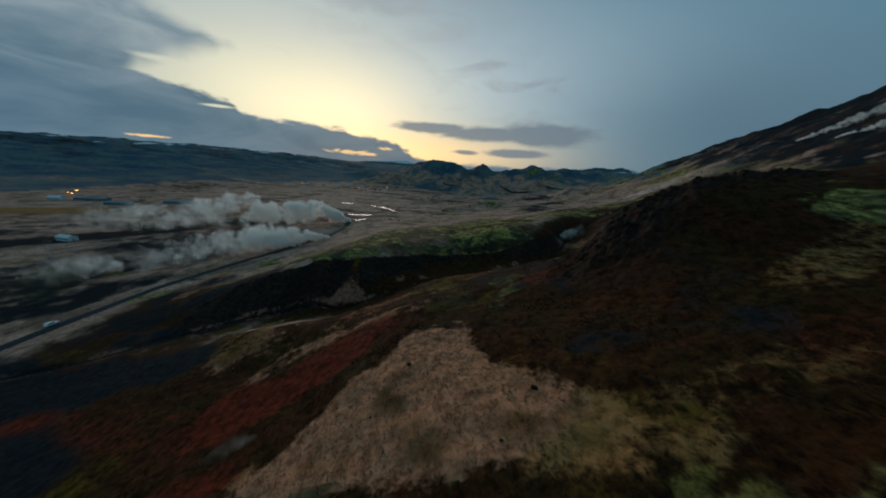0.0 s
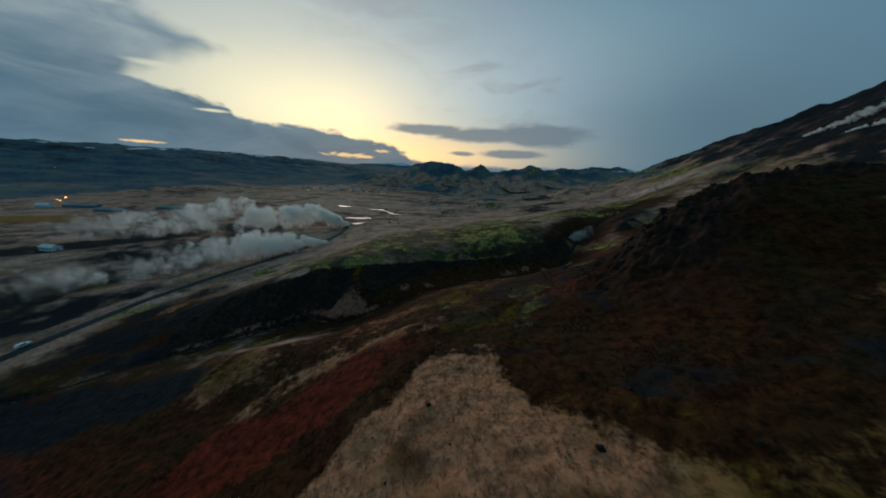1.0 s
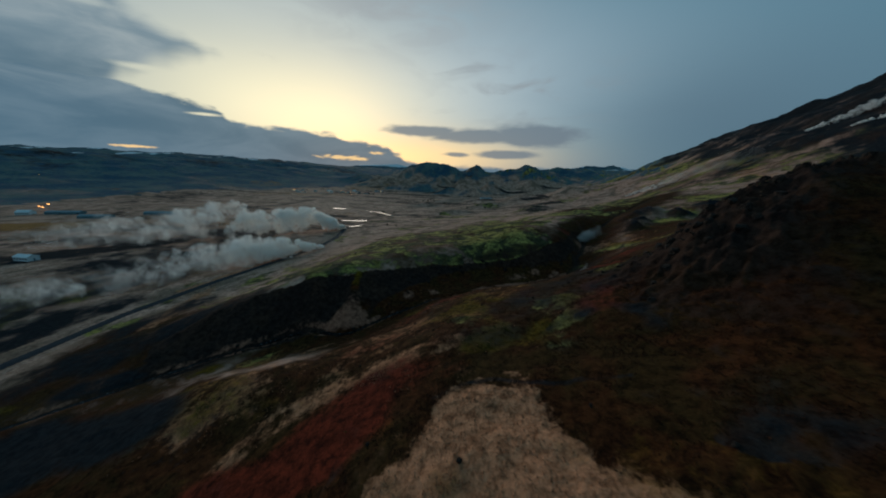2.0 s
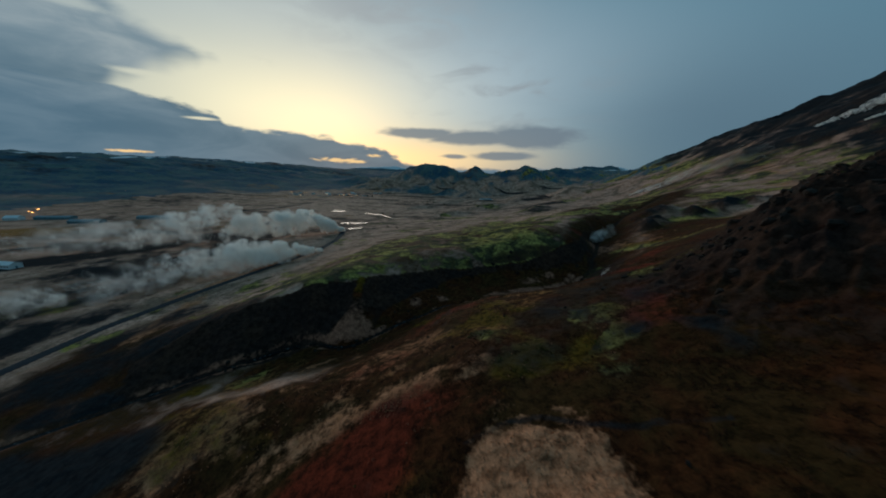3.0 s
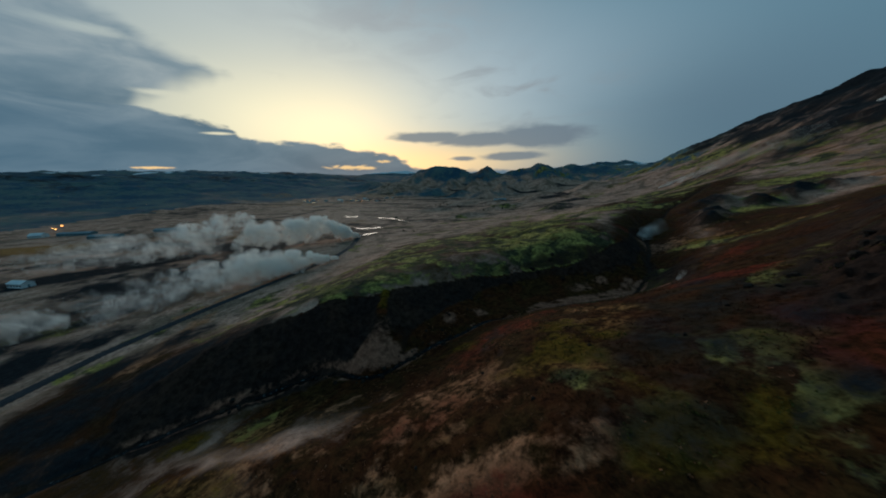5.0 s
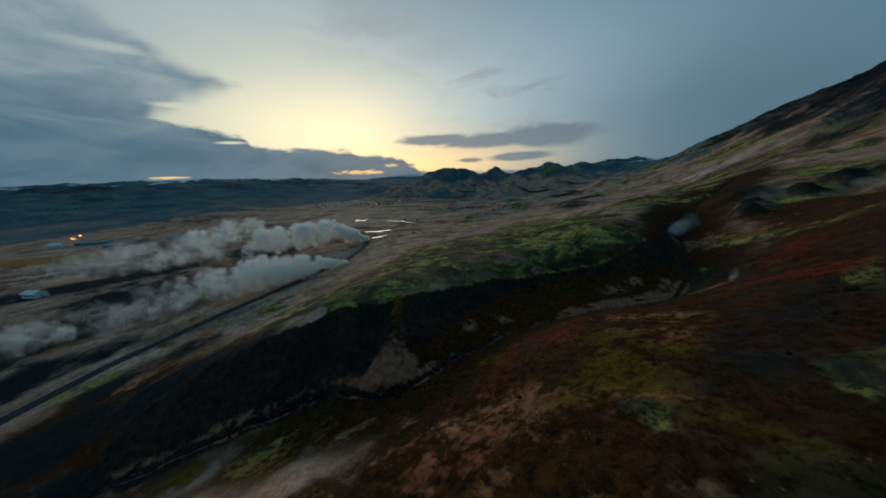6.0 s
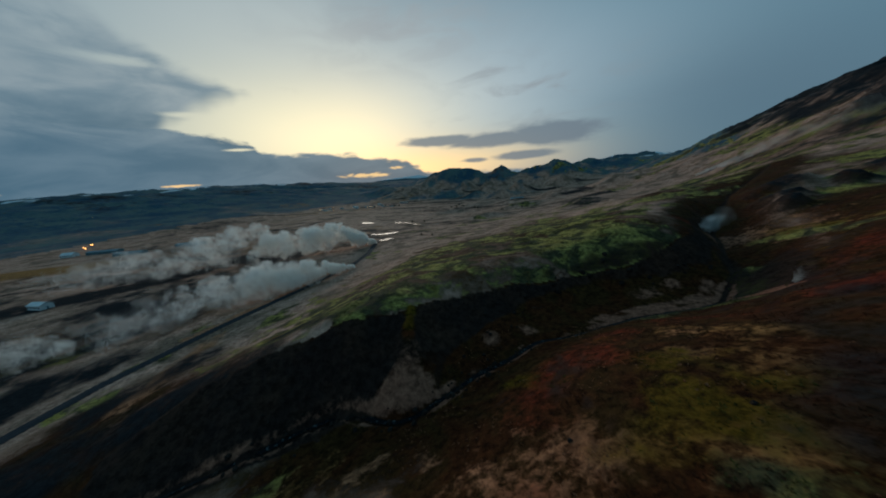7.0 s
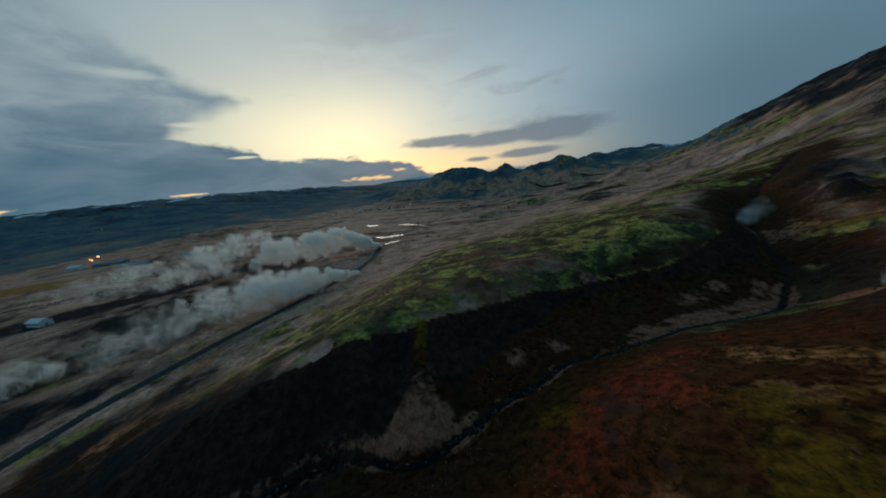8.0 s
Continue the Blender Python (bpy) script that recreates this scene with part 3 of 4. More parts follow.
def cover_ground(x, y, z):
    """What covers the ground, each from 0 to 1."""
    c = {}
    most = np.maximum.reduce
    c["heath"] = np.clip(most([0.8 * spot(x, y, -70, 118, 15), (0.62 + 0.7 * N_STRIP) * step(80, 100, x) * step(34, 44, z) * step(150, 175, y) * (1 - 0.45 * step(210, 290, x)), 0.66 * NEAR * step(150, 170, y) * step(12, 20, z) * step(90, 70, x), 0.9 * RAVINE, 0.85 * NEAR * step(-175, -150, x) * step(112, 96, y + 8 * N_MID), NEAR * step(-70, -35, x - 0.3 * (y - 100)) * step(190, 160, y), 0.9 * np.clip(1.5 - D_STREAM / 26, 0, 1) * (x > -70), 0.75 * NEAR * step(-175, -150, x + 8 * N_MID) * step(-40, -110, x + 25 * N_BIG) * step(195, 145, y + 15 * N_BIG), 0.6 * NEAR * step(-100, -60, x) * step(175, 200, y) * step(0.0, 0.4, N_BIG)]) + 0.25 * N_BIG, 0, 1)
    straw = most([PATCH * (0.92 - 0.42 * step(8, 22, x + 4 * N_MID) - 0.25 * step(40, 33, y)),
                  0.36 * band(x, y, [(-36, 98), (-30, 110), (-20, 103)], 9), 0.47 * band(x, y, [(-46, 108), (-58, 97), (-66, 84)], 9), 0.47 * band(x, y, [(-49, 74), (-41, 81), (-31, 85.6), (-16, 87), (-5, 87)], 4.5), 0.34 * band(x, y, [(-50, 121), (-30, 116), (-10, 104)], 9),
                  0.46 * band(x, y, [(15, 131), (10, 124)], 5), 0.36 * spot(x, y, 112, 206, 18), 0.34 * band(x, y, [(92, 192), (128, 172)], 2.0),
                  0.75 * band(x, y, [(-168, 200), (-163, 213), (-144, 264), (-133, 300)], 4.5), 0.6 * band(x, y, [(-140, 150), (-150, 195)], 6),
                  0.5 * band(x, y, [(-112, 150), (-128, 140)], 7), 0.55 * spot(x, y, 330, 250, 40), 0.5 * band(x, y, [(230, 215), (300, 300), (380, 400)], 14)])
    c["straw"] = np.clip(np.maximum(straw, 0.22 * CRAG) + 0.3 * N_MID + 0.3 * N_LOW, 0, 1)
    top_moss = 0.78 * band(x, y, [(-56, 164), (-28, 178), (-5, 193), (20, 202), (56, 204)], 14)
    moss = most([top_moss, 0.55 * NEAR * step(150, 165, y) * step(14, 22, z) * step(85, 60, x), (0.12 + 0.6 * N_FIELD) * step(125, 170, x) * step(40, 50, z) * step(190, 210, y) * step(125, 95, z), 0.74 * band(x, y, [(-44, 200), (-10, 226), (40, 240), (80, 262), (110, 300)], 26), 0.7 * band(x, y, [(30, 290), (90, 330)], 26), 0.55 * spot(x, y, 20, 570, 40),
                 0.62 * spot(x, y, 72, 58, 9), 0.58 * spot(x, y, 88, 66, 8), 0.55 * band(x, y, [(46, 22), (60, 34), (70, 44)], 13), 0.56 * band(x, y, [(24, 24), (40, 30), (52, 40)], 8), (0.34 + 0.5 * N_BIG) * MOUND, 0.46 * band(x, y, [(-18, 32), (-6, 30), (4, 27)], 4), 0.46 * band(x, y, [(0, 98), (6, 92)], 5), 0.5 * band(x, y, [(21, 96), (30, 97)], 4), 0.6 * band(x, y, [(100, 196), (108, 182), (122, 168)], 6), 0.40 * CRAG, 0.55 * spot(x, y, -226, 194, 11), (0.02 + 0.5 * N_STRIP) * NEAR * step(-178, -165, x) * step(-60, -90, x) * step(130, 145, y) * step(240, 215, y), 0.42 * band(x, y, [(240, 270), (282, 362)], 16), 0.55 * (1 - NEAR) * step(0.05, 0.4, N_STRIP) * (z > -6) * (z < 60) * (1 - FAR) * (x > -120), 0.62 * spot(x, y, 130, 420, 40), 0.32 * spot(x, y, -78, 116, 10),
                 0.55 * band(x, y, [(-92, 166), (-128, 172), (-120, 240)], 12), 0.45 * band(x, y, [(420, 470), (560, 640), (700, 900)], 50),
                 0.42 * band(x, y, [(300, 230), (420, 330), (560, 420)], 40), (0.2 + 0.7 * N_STRIP) * (1 - NEAR) * step(70, 100, z + 20 * N_BIG) * (x > 200) * (y < 1400), 0.5 * band(x, y, [(-230, 150), (-260, 190)], 14)])
    moss = moss * (1 - 0.8 * RAVINE)
    c["moss"] = np.clip(moss + (1.0 * N_BIG + 0.85 * N_MID + 0.4 * N_LOW) * (moss > 0.02), 0, 1) * (1 - WALL) * (1 - 0.85 * RAVINE)
    c["yellow"] = np.clip(most([0.54 * band(x, y, [(3, 109), (4, 96), (8, 86)], 4.5), 0.5 * spot(x, y, 11, 84, 4), 0.52 * spot(x, y, 25.4, 96.5, 4), 0.55 * spot(x, y, 12.8, 85, 5.0), 0.56 * band(x, y, [(0, 84), (7, 86), (15, 87)], 4), 0.42 * band(x, y, [(-6, 106), (2, 113), (11, 120)], 6), 0.42 * band(x, y, [(6, 110), (14, 112), (21, 105)], 3.5), 0.42 * band(x, y, [(0, 29), (11, 27)], 4), 0.42 * band(x, y, [(28, 38), (37, 33)], 3), 0.44 * band(x, y, [(-74, 44), (-65, 51)], 5), 0.4 * band(x, y, [(-156, 93), (-144, 102)], 5), 0.42 * band(x, y, [(-79, 84), (-86, 112)], 5), 0.4 * band(x, y, [(106, 200), (122, 169)], 4),
                                0.4 * band(x, y, [(12, 130), (7, 121)], 5), 0.6 * band(x, y, [(-18, 136), (-10, 128)], 3.0),
                                0.5 * spot(x, y, 4, 140, 4), 0.75 * band(x, y, [(-46, 162), (-46, 155)], 1.6), 0.25 * band(x, y, [(16, 24), (34, 26)], 9), 0.42 * spot(x, y, -64, 90, 9)]) + 0.55 * N_MID + 0.4 * N_LOW, 0, 1)
    c["red"] = np.clip(most([0.9 * band(x, y, [(-24, 76), (-35, 67), (-50, 60)], 8), 0.52 * band(x, y, [(-14, 79), (-24, 77)], 7), 0.46 * band(x, y, [(-50, 57), (-80, 61), (-110, 68)], 7),
                             0.30 * band(x, y, [(-39, 102), (-23, 103)], 6), 0.38 * band(x, y, [(-16, 83), (-8, 79)], 6), 0.95 * band(x, y, [(-46, 57), (-37, 63), (-28, 67)], 5), 0.6 * band(x, y, [(-49, 39), (-38, 44)], 4), 0.55 * band(x, y, [(-110, 68), (-140, 69)], 6), 0.46 * band(x, y, [(-18, 124), (-8, 131), (8, 141)], 8),
                             0.56 * band(x, y, [(48, 139), (56, 131), (68, 124)], 6), 0.4 * band(x, y, [(20, 145), (40, 138)], 5), 0.42 * band(x, y, [(66, 150), (95, 164)], 5), 0.42 * band(x, y, [(43, 108), (40, 94)], 6), 0.32 * band(x, y, [(52, 36), (72, 42)], 9), 0.62 * spot(x, y, 84, 226, 6),
                             0.45 * band(x, y, [(30, 90), (36, 100)], 6), 0.7 * spot(x, y, 62, 153, 3.5)]) + 0.42 * N_MID + 0.2 * N_LOW, 0, 1)
    c["red"] *= 1 - 0.85 * CRAG
    c["red"] = np.maximum(c["red"], np.clip(0.30 + 0.6 * N_MID, 0, 1) * WALL * 0.75)
    # bands at (40, 108), (12, 99) and (8, 88) only darken the slope
    c["dark"] = np.clip(most([0.66 * band(x, y + 0.8 * N_LOW, [(-9, 71.6), (-4, 72.7), (2, 72), (10.6, 68), (22, 66)], 0.7), band(x, y, [(-86, 88), (-118, 88), (-140, 78)], 11), 0.9 * spot(x, y, -102, 52, 13), 0.7 * band(x, y, [(-104, 118), (-130, 111)], 5),
                              (0.20 + 0.40 * N_LOW + 0.3 * N_MID) * MOUND, 0.5 * CRAG, 0.45 * band(x, y, [(40, 108), (24, 101)], 12), 0.46 * band(x, y, [(12, 99), (26, 114), (42, 128)], 10), 0.4 * band(x, y, [(8, 88), (-4, 90)], 7), 0.9 * band(x, y, [(-176, 94), (-130, 86), (-100, 80)], 9), 0.85 * band(x, y, [(-121, 58), (-84, 50)], 8), 0.62 * band(x, y, [(-420, 640), (-369, 697), (-358, 870)], 9), (1 - NEAR) * (z < 22) * (x > -420) * (0.14 + 1.3 * N_LINES), 0.75 * band(x, y, [(-218, 122), (-200, 150), (-188, 178)], 8),
                              0.95 * band(x, y, [(-430, 205), (-378, 240), (-330, 285), (-290, 330)], 20), 0.8 * band(x, y, [(-240, 280), (-215, 315)], 15), 0.62 * band(x, y, [(-440, 300), (-330, 350)], 6),
                              0.8 * band(x, y, [(-222, 96), (-216, 125), (-206, 152), (-194, 184)], 15), (0.30 + 0.85 * N_FIELD + 0.3 * N_BIG) * (x < -190) * step(-520, -430, x) * step(100, 140, y) * step(460, 400, y), 0.62 * band(x, y, [(-760, 1050), (-520, 1060)], 14), FAR * (x < -500) * (0.02 + 1.0 * rough(x * 0.5 + y * 0.3, y * 0.6, 120, 141, 5)), 0.8 * HOLLOW, (0.85 + 0.35 * N_FIELD) * step(96, 132, z + 20 * N_BIG + 16 * N_VAST) * (x > 200) * (y < 1350),
                              0.6 * spot(x, y, 128, 150, 14), 0.62 * band(x, y, [(-150, 470), (-120, 420)], 8), 0.5 * band(x, y, [(-640, 700), (-420, 760)], 14),
                              0.6 * spot(x, y, 40, 245, 9), (1 - NEAR) * (1 - FAR * 0.6) * (0.02 + 0.9 * N_FIELD) * (z < 70), (1 - NEAR) * (1 - FAR) * (x > 200) * (0.08 + 0.8 * N_STRIP) * (z < 140), 0.66 * band(x, y, [(-95, 150), (-120, 140), (-150, 120)], 13), 0.6 * band(x, y, [(-150, 150), (-140, 175)], 10), 0.56 * band(x, y, [(-60, 165), (-90, 162)], 7), 0.55 * band(x, y, [(10, 232), (-20, 240)], 6)]) + 0.42 * N_MID, 0, 1)
    fan_col = FAN * step(1.6, -1.6, np.abs(x + 45) - (154 - y) * 0.52 + 2.0 * N_LOW - 0.8) * (0.35 + 0.65 * step(147, 139, y + 3 * N_LOW)) * step(154, 149, y)
    bank = np.clip(1.5 - D_STREAM / 2.7, 0, 1) * (z < 27) * step(-0.45, 0.05, N_MID + 0.6 * N_BIG) * (1 - 0.4 * step(-52, -62, x))
    c["scree"] = np.clip(most([np.clip(fan_col * 0.95, 0, 0.95), 0.9 * bank, 0.68 * spot(x, y, -21, 156, 3.6), 0.6 * spot(x, y, -9, 160, 3.5),
                               (0.48 + 0.6 * N_LOW) * band(x, y, [(12, 163), (28, 167), (42, 169), (54, 172), (61, 179)], 2.6), (0.42 + 0.4 * N_LOW) * band(x, y, [(34, 177), (50, 181)], 3), 0.45 * spot(x, y, 96, 214, 9), 0.5 * spot(x, y, 58, 157, 3), 0.75 * band(x, y, [(56, 165), (55, 155), (60, 152.5)], 1.4)]) + 0.3 * N_MID, 0, 1)
    c["scree"] *= 1 - 0.95 * np.exp(-(D_STREAM / 1.0) ** 4)
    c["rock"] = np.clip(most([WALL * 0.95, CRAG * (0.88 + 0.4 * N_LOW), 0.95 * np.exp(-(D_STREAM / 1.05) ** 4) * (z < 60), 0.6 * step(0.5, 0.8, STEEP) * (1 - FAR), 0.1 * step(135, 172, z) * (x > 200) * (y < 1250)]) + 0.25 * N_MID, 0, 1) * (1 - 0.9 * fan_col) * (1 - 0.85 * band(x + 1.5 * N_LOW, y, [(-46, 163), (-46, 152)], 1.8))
    c["road"] = 1 - step(2.2, 3.2, D_ROAD)
    patchy = step(0.14, 0.36, rough(x, y * 0.4, 70, 91, 5))
    snow = FAR * step(90, 102, z + 10 * N_BIG) * patchy * (x < -250) + FAR * step(88, 122, z + 26 * N_VAST) * (y > 2700) * (x > 100) * step(0.0, 0.2, rough(x, y, 60, 93, 5) + 0.2 * N_VAST)
    snow = np.maximum(snow, (y > 3900) * (x < -250) * (x > -1400) * step(62, 84, z + 14 * N_VAST))
    c["snow"] = np.clip(snow, 0, 1) * 0.75
    # haze-blue cover for the far land, stronger on steep slopes as painted relief shade
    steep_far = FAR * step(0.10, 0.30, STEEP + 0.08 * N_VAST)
    hazy_moor = most([FAR * (0.3 * steep_far + 0.62 * step(15, 70, z + 15 * N_BIG) + 0.75 * N_FIELD + 0.35 * N_BIG + 0.2 * N_STRIP), (0.25 + 0.4 * N_STRIP) * step(95, 140, z + 22 * N_BIG + 14 * N_VAST) * (x > 200) * (y < 1500), 0.4 * step(60, 110, z) * (x > 250) * step(0.05, 0.4, N_FIELD), FAR * step(14, 60, z + 12 * N_BIG) * (x < -300), (0.72 + 0.35 * N_FIELD) * inside(x + 80 * N_FIELD + 30 * N_BIG, y + 120 * N_VAST, HAZY_MOOR_LINE), 0.9 * FAR * step(1900, 2500, np.hypot(x, y))])
    c["hazy_moor"] = np.clip(hazy_moor + 0.35 * N_VAST * FAR, 0, 1)
    c["gold"] = np.clip(most([0.38 * band(x, y, [(-62, 122), (-75, 110), (-78, 90)], 9), 1.0 * band(x, y, [(-640, 360), (-470, 400)], 30), 0.5 * band(x, y, [(-330, 200), (-240, 215)], 12), 0.42 * step(0.1, 0.4, N_VAST) * (z < 4) * (1 - NEAR), 0.74 * band(x, y, [(10, 46), (14, 38), (22, 36)], 6), 0.5 * band(x, y, [(22, 35), (31, 33)], 4), 0.44 * band(x, y, [(104, 204), (116, 178), (126, 167)], 3), 0.5 * spot(x, y, -12, 40, 6), 0.46 * band(x, y, [(62, 52), (78, 58), (95, 64)], 6), 0.42 * band(x, y, [(30, 36), (44, 38)], 5), 0.44 * band(x, y, [(16, 136), (22, 124), (14, 114)], 6), 0.5 * spot(x, y, 2, 104, 7)]) + 0.25 * N_MID, 0, 1)
    return c


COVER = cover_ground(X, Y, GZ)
GZ = GZ.reshape(shape)


def height(x, y):
    """The height of the finished ground at a place."""
    r, a = math.hypot(x - CX, y - CY), math.atan2(x - CX, y - CY)
    if a < AZS[0]:
        a += 2 * math.pi
    i = min(max(int(np.searchsorted(RADII, r)) - 1, 0), len(RADII) - 2)
    j = min(max(int(np.searchsorted(AZS, a)) - 1, 0), len(AZS) - 2)
    u = min(max((r - RADII[i]) / (RADII[i + 1] - RADII[i]), 0), 1)
    v = min(max((a - AZS[j]) / (AZS[j + 1] - AZS[j]), 0), 1)
    return float((GZ[i, j] * (1 - u) + GZ[i + 1, j] * u) * (1 - v) + (GZ[i, j + 1] * (1 - u) + GZ[i + 1, j + 1] * u) * v)


def raw_mesh(name, verts, faces, mat, smooth=False):
    """A mesh from arrays of points and of faces that all have the same number of corners."""
    me = bpy.data.meshes.new(name)
    me.vertices.add(len(verts))
    me.vertices.foreach_set("co", np.asarray(verts, np.float32).ravel())
    n = faces.shape[1]
    me.loops.add(faces.size)
    me.loops.foreach_set("vertex_index", faces.astype(np.int32).ravel())
    me.polygons.add(len(faces))
    me.polygons.foreach_set("loop_start", np.arange(0, faces.size, n, dtype=np.int32))
    me.update(calc_edges=True)
    if smooth:
        me.polygons.foreach_set("use_smooth", np.ones(len(faces), bool))
    me.materials.append(mat)
    return me


def ground_sheet():
    rings, spokes = shape
    verts = np.column_stack([X, Y, GZ.ravel()])
    i, j = np.meshgrid(np.arange(rings - 1), np.arange(spokes), indexing="ij")
    k = (j + 1) % spokes
    quads = np.stack([(i + 1) * spokes + j, (i + 1) * spokes + k, i * spokes + k, i * spokes + j], -1).reshape(-1, 4)
    # the small round hole under the start is closed with strips
    h = spokes // 2
    a = np.arange(h - 1)
    cap = np.stack([a, a + 1, spokes - 2 - a, spokes - 1 - a], -1)
    me = raw_mesh("ground", verts, np.vstack([quads, cap]), GROUND, True)
    zero = np.zeros(len(verts))
    for name, keys in (("cover_a", ("straw", "moss", "yellow")), ("cover_b", ("red", "dark", "scree")), ("cover_c", ("rock", "road", "snow")), ("cover_d", ("hazy_moor", "gold", "heath"))):
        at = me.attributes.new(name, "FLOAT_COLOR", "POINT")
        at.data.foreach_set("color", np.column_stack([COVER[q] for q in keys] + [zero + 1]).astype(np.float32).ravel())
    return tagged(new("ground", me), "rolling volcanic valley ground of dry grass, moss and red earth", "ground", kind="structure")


ground_sheet()


# ---- water and road: ribbons along the valley's lines ----
def smooth_line(line, step_=2.0, passes=3):
    p = along([q if len(q) > 2 else (*q, 0) for q in line], step_)
    for _ in range(passes):
        p[1:-1] = (p[:-2] + 2 * p[1:-1] + p[2:]) / 4
    return p


def ribbon(name, p, width, mat, lift=None, crown=0.0, wave=0.0, columns=5):
    """A strip of ground along a line; it keeps the line's own heights, or lies that far above the ground."""
    d = np.gradient(p[:, :2], axis=0)
    d /= np.linalg.norm(d, axis=1)[:, None]
    side = np.column_stack([d[:, 1], -d[:, 0]])
    s = np.arange(len(p), dtype=float)
    w = width * (1 + wave * (grain(s * 2.0, s * 0, 7, 5) + 0.6 * grain(s * 2.0, s * 0, 3, 6)))
    verts = []
    for i in range(len(p)):
        for k in range(columns):
            u = k / (columns - 1) * 2 - 1
            x, y = p[i, :2] + side[i] * w[i] * u / 2
            z = p[i, 2] if lift is None else height(float(x), float(y)) + lift
            verts.append((x, y, z + crown * (1 - u * u)))
    i, k = np.meshgrid(np.arange(len(p) - 1), np.arange(columns - 1), indexing="ij")
    faces = np.stack([i * columns + k, i * columns + k + 1, (i + 1) * columns + k + 1, (i + 1) * columns + k], -1).reshape(-1, 4)[:, ::-1]
    return raw_mesh(name, np.array(verts), faces, mat, True)


bed = smooth_line([tuple(p) for p in BROOK if p[1] < 200 and p[0] < 57], 1.5, 3)
bed[:, 2] = [height(float(a), float(b)) for a, b in bed[:, :2]]
for _ in range(12):
    bed[1:-1, 2] = (bed[:-2, 2] + 2 * bed[1:-1, 2] + bed[2:, 2]) / 4
bed[:, 2] = np.minimum.accumulate(bed[:, 2]) + 0.22
tagged(new("stream", ribbon("stream", bed, 1.2, BROOK_WATER, wave=0.7)), "dark narrow stream running along the ravine floor", "stream", kind="structure")

way = smooth_line(LINES["road"], 3.0, 6)
way[:, 2] = [height(float(a), float(b)) for a, b in way[:, :2]]
for _ in range(8):
    way[1:-1, 2] = (way[:-2, 2] + 2 * way[1:-1, 2] + way[2:, 2]) / 4
way[:, 2] += 0.12
tagged(new("road", ribbon("road", way, 4.6, GRAVEL, crown=0.12)), "dark gravel road along the foot of the hill", "road", kind="structure")

RIVERS = [
    ([(-62, 600), (-76, 583), (-92, 584), (-104, 606)], 3.2, "bend of the pale river on the valley floor"),
    ([(-120, 494), (-142, 488), (-160, 490)], 3.6, "pale still pool of the valley river"),
    ([(-212, 686), (-228, 682), (-240, 690)], 4.5, "pale reach of the far valley river"),
    ([(-174, 369), (-183, 362), (-193, 358)], 3, "pale pool beside the road in the valley"),
    ([(-112, 428), (-120, 422), (-127, 416)], 2.6, "small puddle below the road bend"),
    ([(-104, 606), (-128, 640), (-160, 652)], 3, "thin bright reach of the winding river"),
]
for line, wide, words in RIVERS:
    p = smooth_line(line, 4.0, 4)
    p[:, 2] = max(height(float(a), float(b)) for a, b in p[:, :2]) + 0.15
    taper = ribbon("river", p, wide, WATER, wave=0.55)
    tagged(new("river", taper), words, "river", kind="structure")


# ---- things ----
def part(name, bm, mat, parent, label=""):
    me = bpy.data.meshes.new(name)
    bm.to_mesh(me)
    bm.free()
    me.materials.append(mat)
    ob = new(name, me)
    ob.parent = parent
    if label:
        tagged(ob, label)
    return ob


def box(bm, x, y, z, sx, sy, sz):
    """A box on its base centre."""
    m = Matrix.Translation((x, y, z + sz / 2)) @ Matrix.Diagonal((sx, sy, sz, 1))
    return bmesh.ops.create_cube(bm, size=1, matrix=m)["verts"]


def boxed(*args, bevel=0.0):
    bm = bmesh.new()
    box(bm, *args)
    if bevel:
        bmesh.ops.bevel(bm, geom=bm.edges[:], offset=bevel, segments=2, affect="EDGES")
    return bm


def rod(x, y, z, r, h, axis="z", n=12, r2=None):
    bm = bmesh.new()
    turn = {"z": Matrix.Identity(4), "x": Matrix.Rotation(math.pi / 2, 4, "Y"), "y": Matrix.Rotation(math.pi / 2, 4, "X")}[axis]
    bmesh.ops.create_cone(bm, cap_ends=True, segments=n, radius1=r, radius2=r if r2 is None else r2, depth=h, matrix=Matrix.Translation((x, y, z)) @ turn)
    return bm


def gable(sx, sy, z, rise, over=0.3, thick=0.25):
    """A pitched roof, ridge along x, as one thick folded sheet."""
    bm = bmesh.new()
    hx, hy = sx / 2 + over, sy / 2 + over
    drop = rise * over / (sy / 2)
    pts = [(-hy, z - drop), (0, z + rise), (hy, z - drop), (hy, z - drop + thick), (0, z + rise + thick), (-hy, z - drop + thick)]
    a = [bm.verts.new((-hx, y, h)) for y, h in pts]
    b = [bm.verts.new((hx, y, h)) for y, h in pts]
    for i in range(6):
        bm.faces.new((a[i], a[(i + 1) % 6], b[(i + 1) % 6], b[i]))
    bm.faces.new(a[::-1])
    bm.faces.new(b)
    bmesh.ops.recalc_face_normals(bm, faces=bm.faces)
    return bm


def anchor(name, x, y, turn=0.0, lift=0.0):
    ob = new(name)
    ob.matrix_basis = pose(x, y, height(x, y) + lift, 0, 0, turn)
    return ob


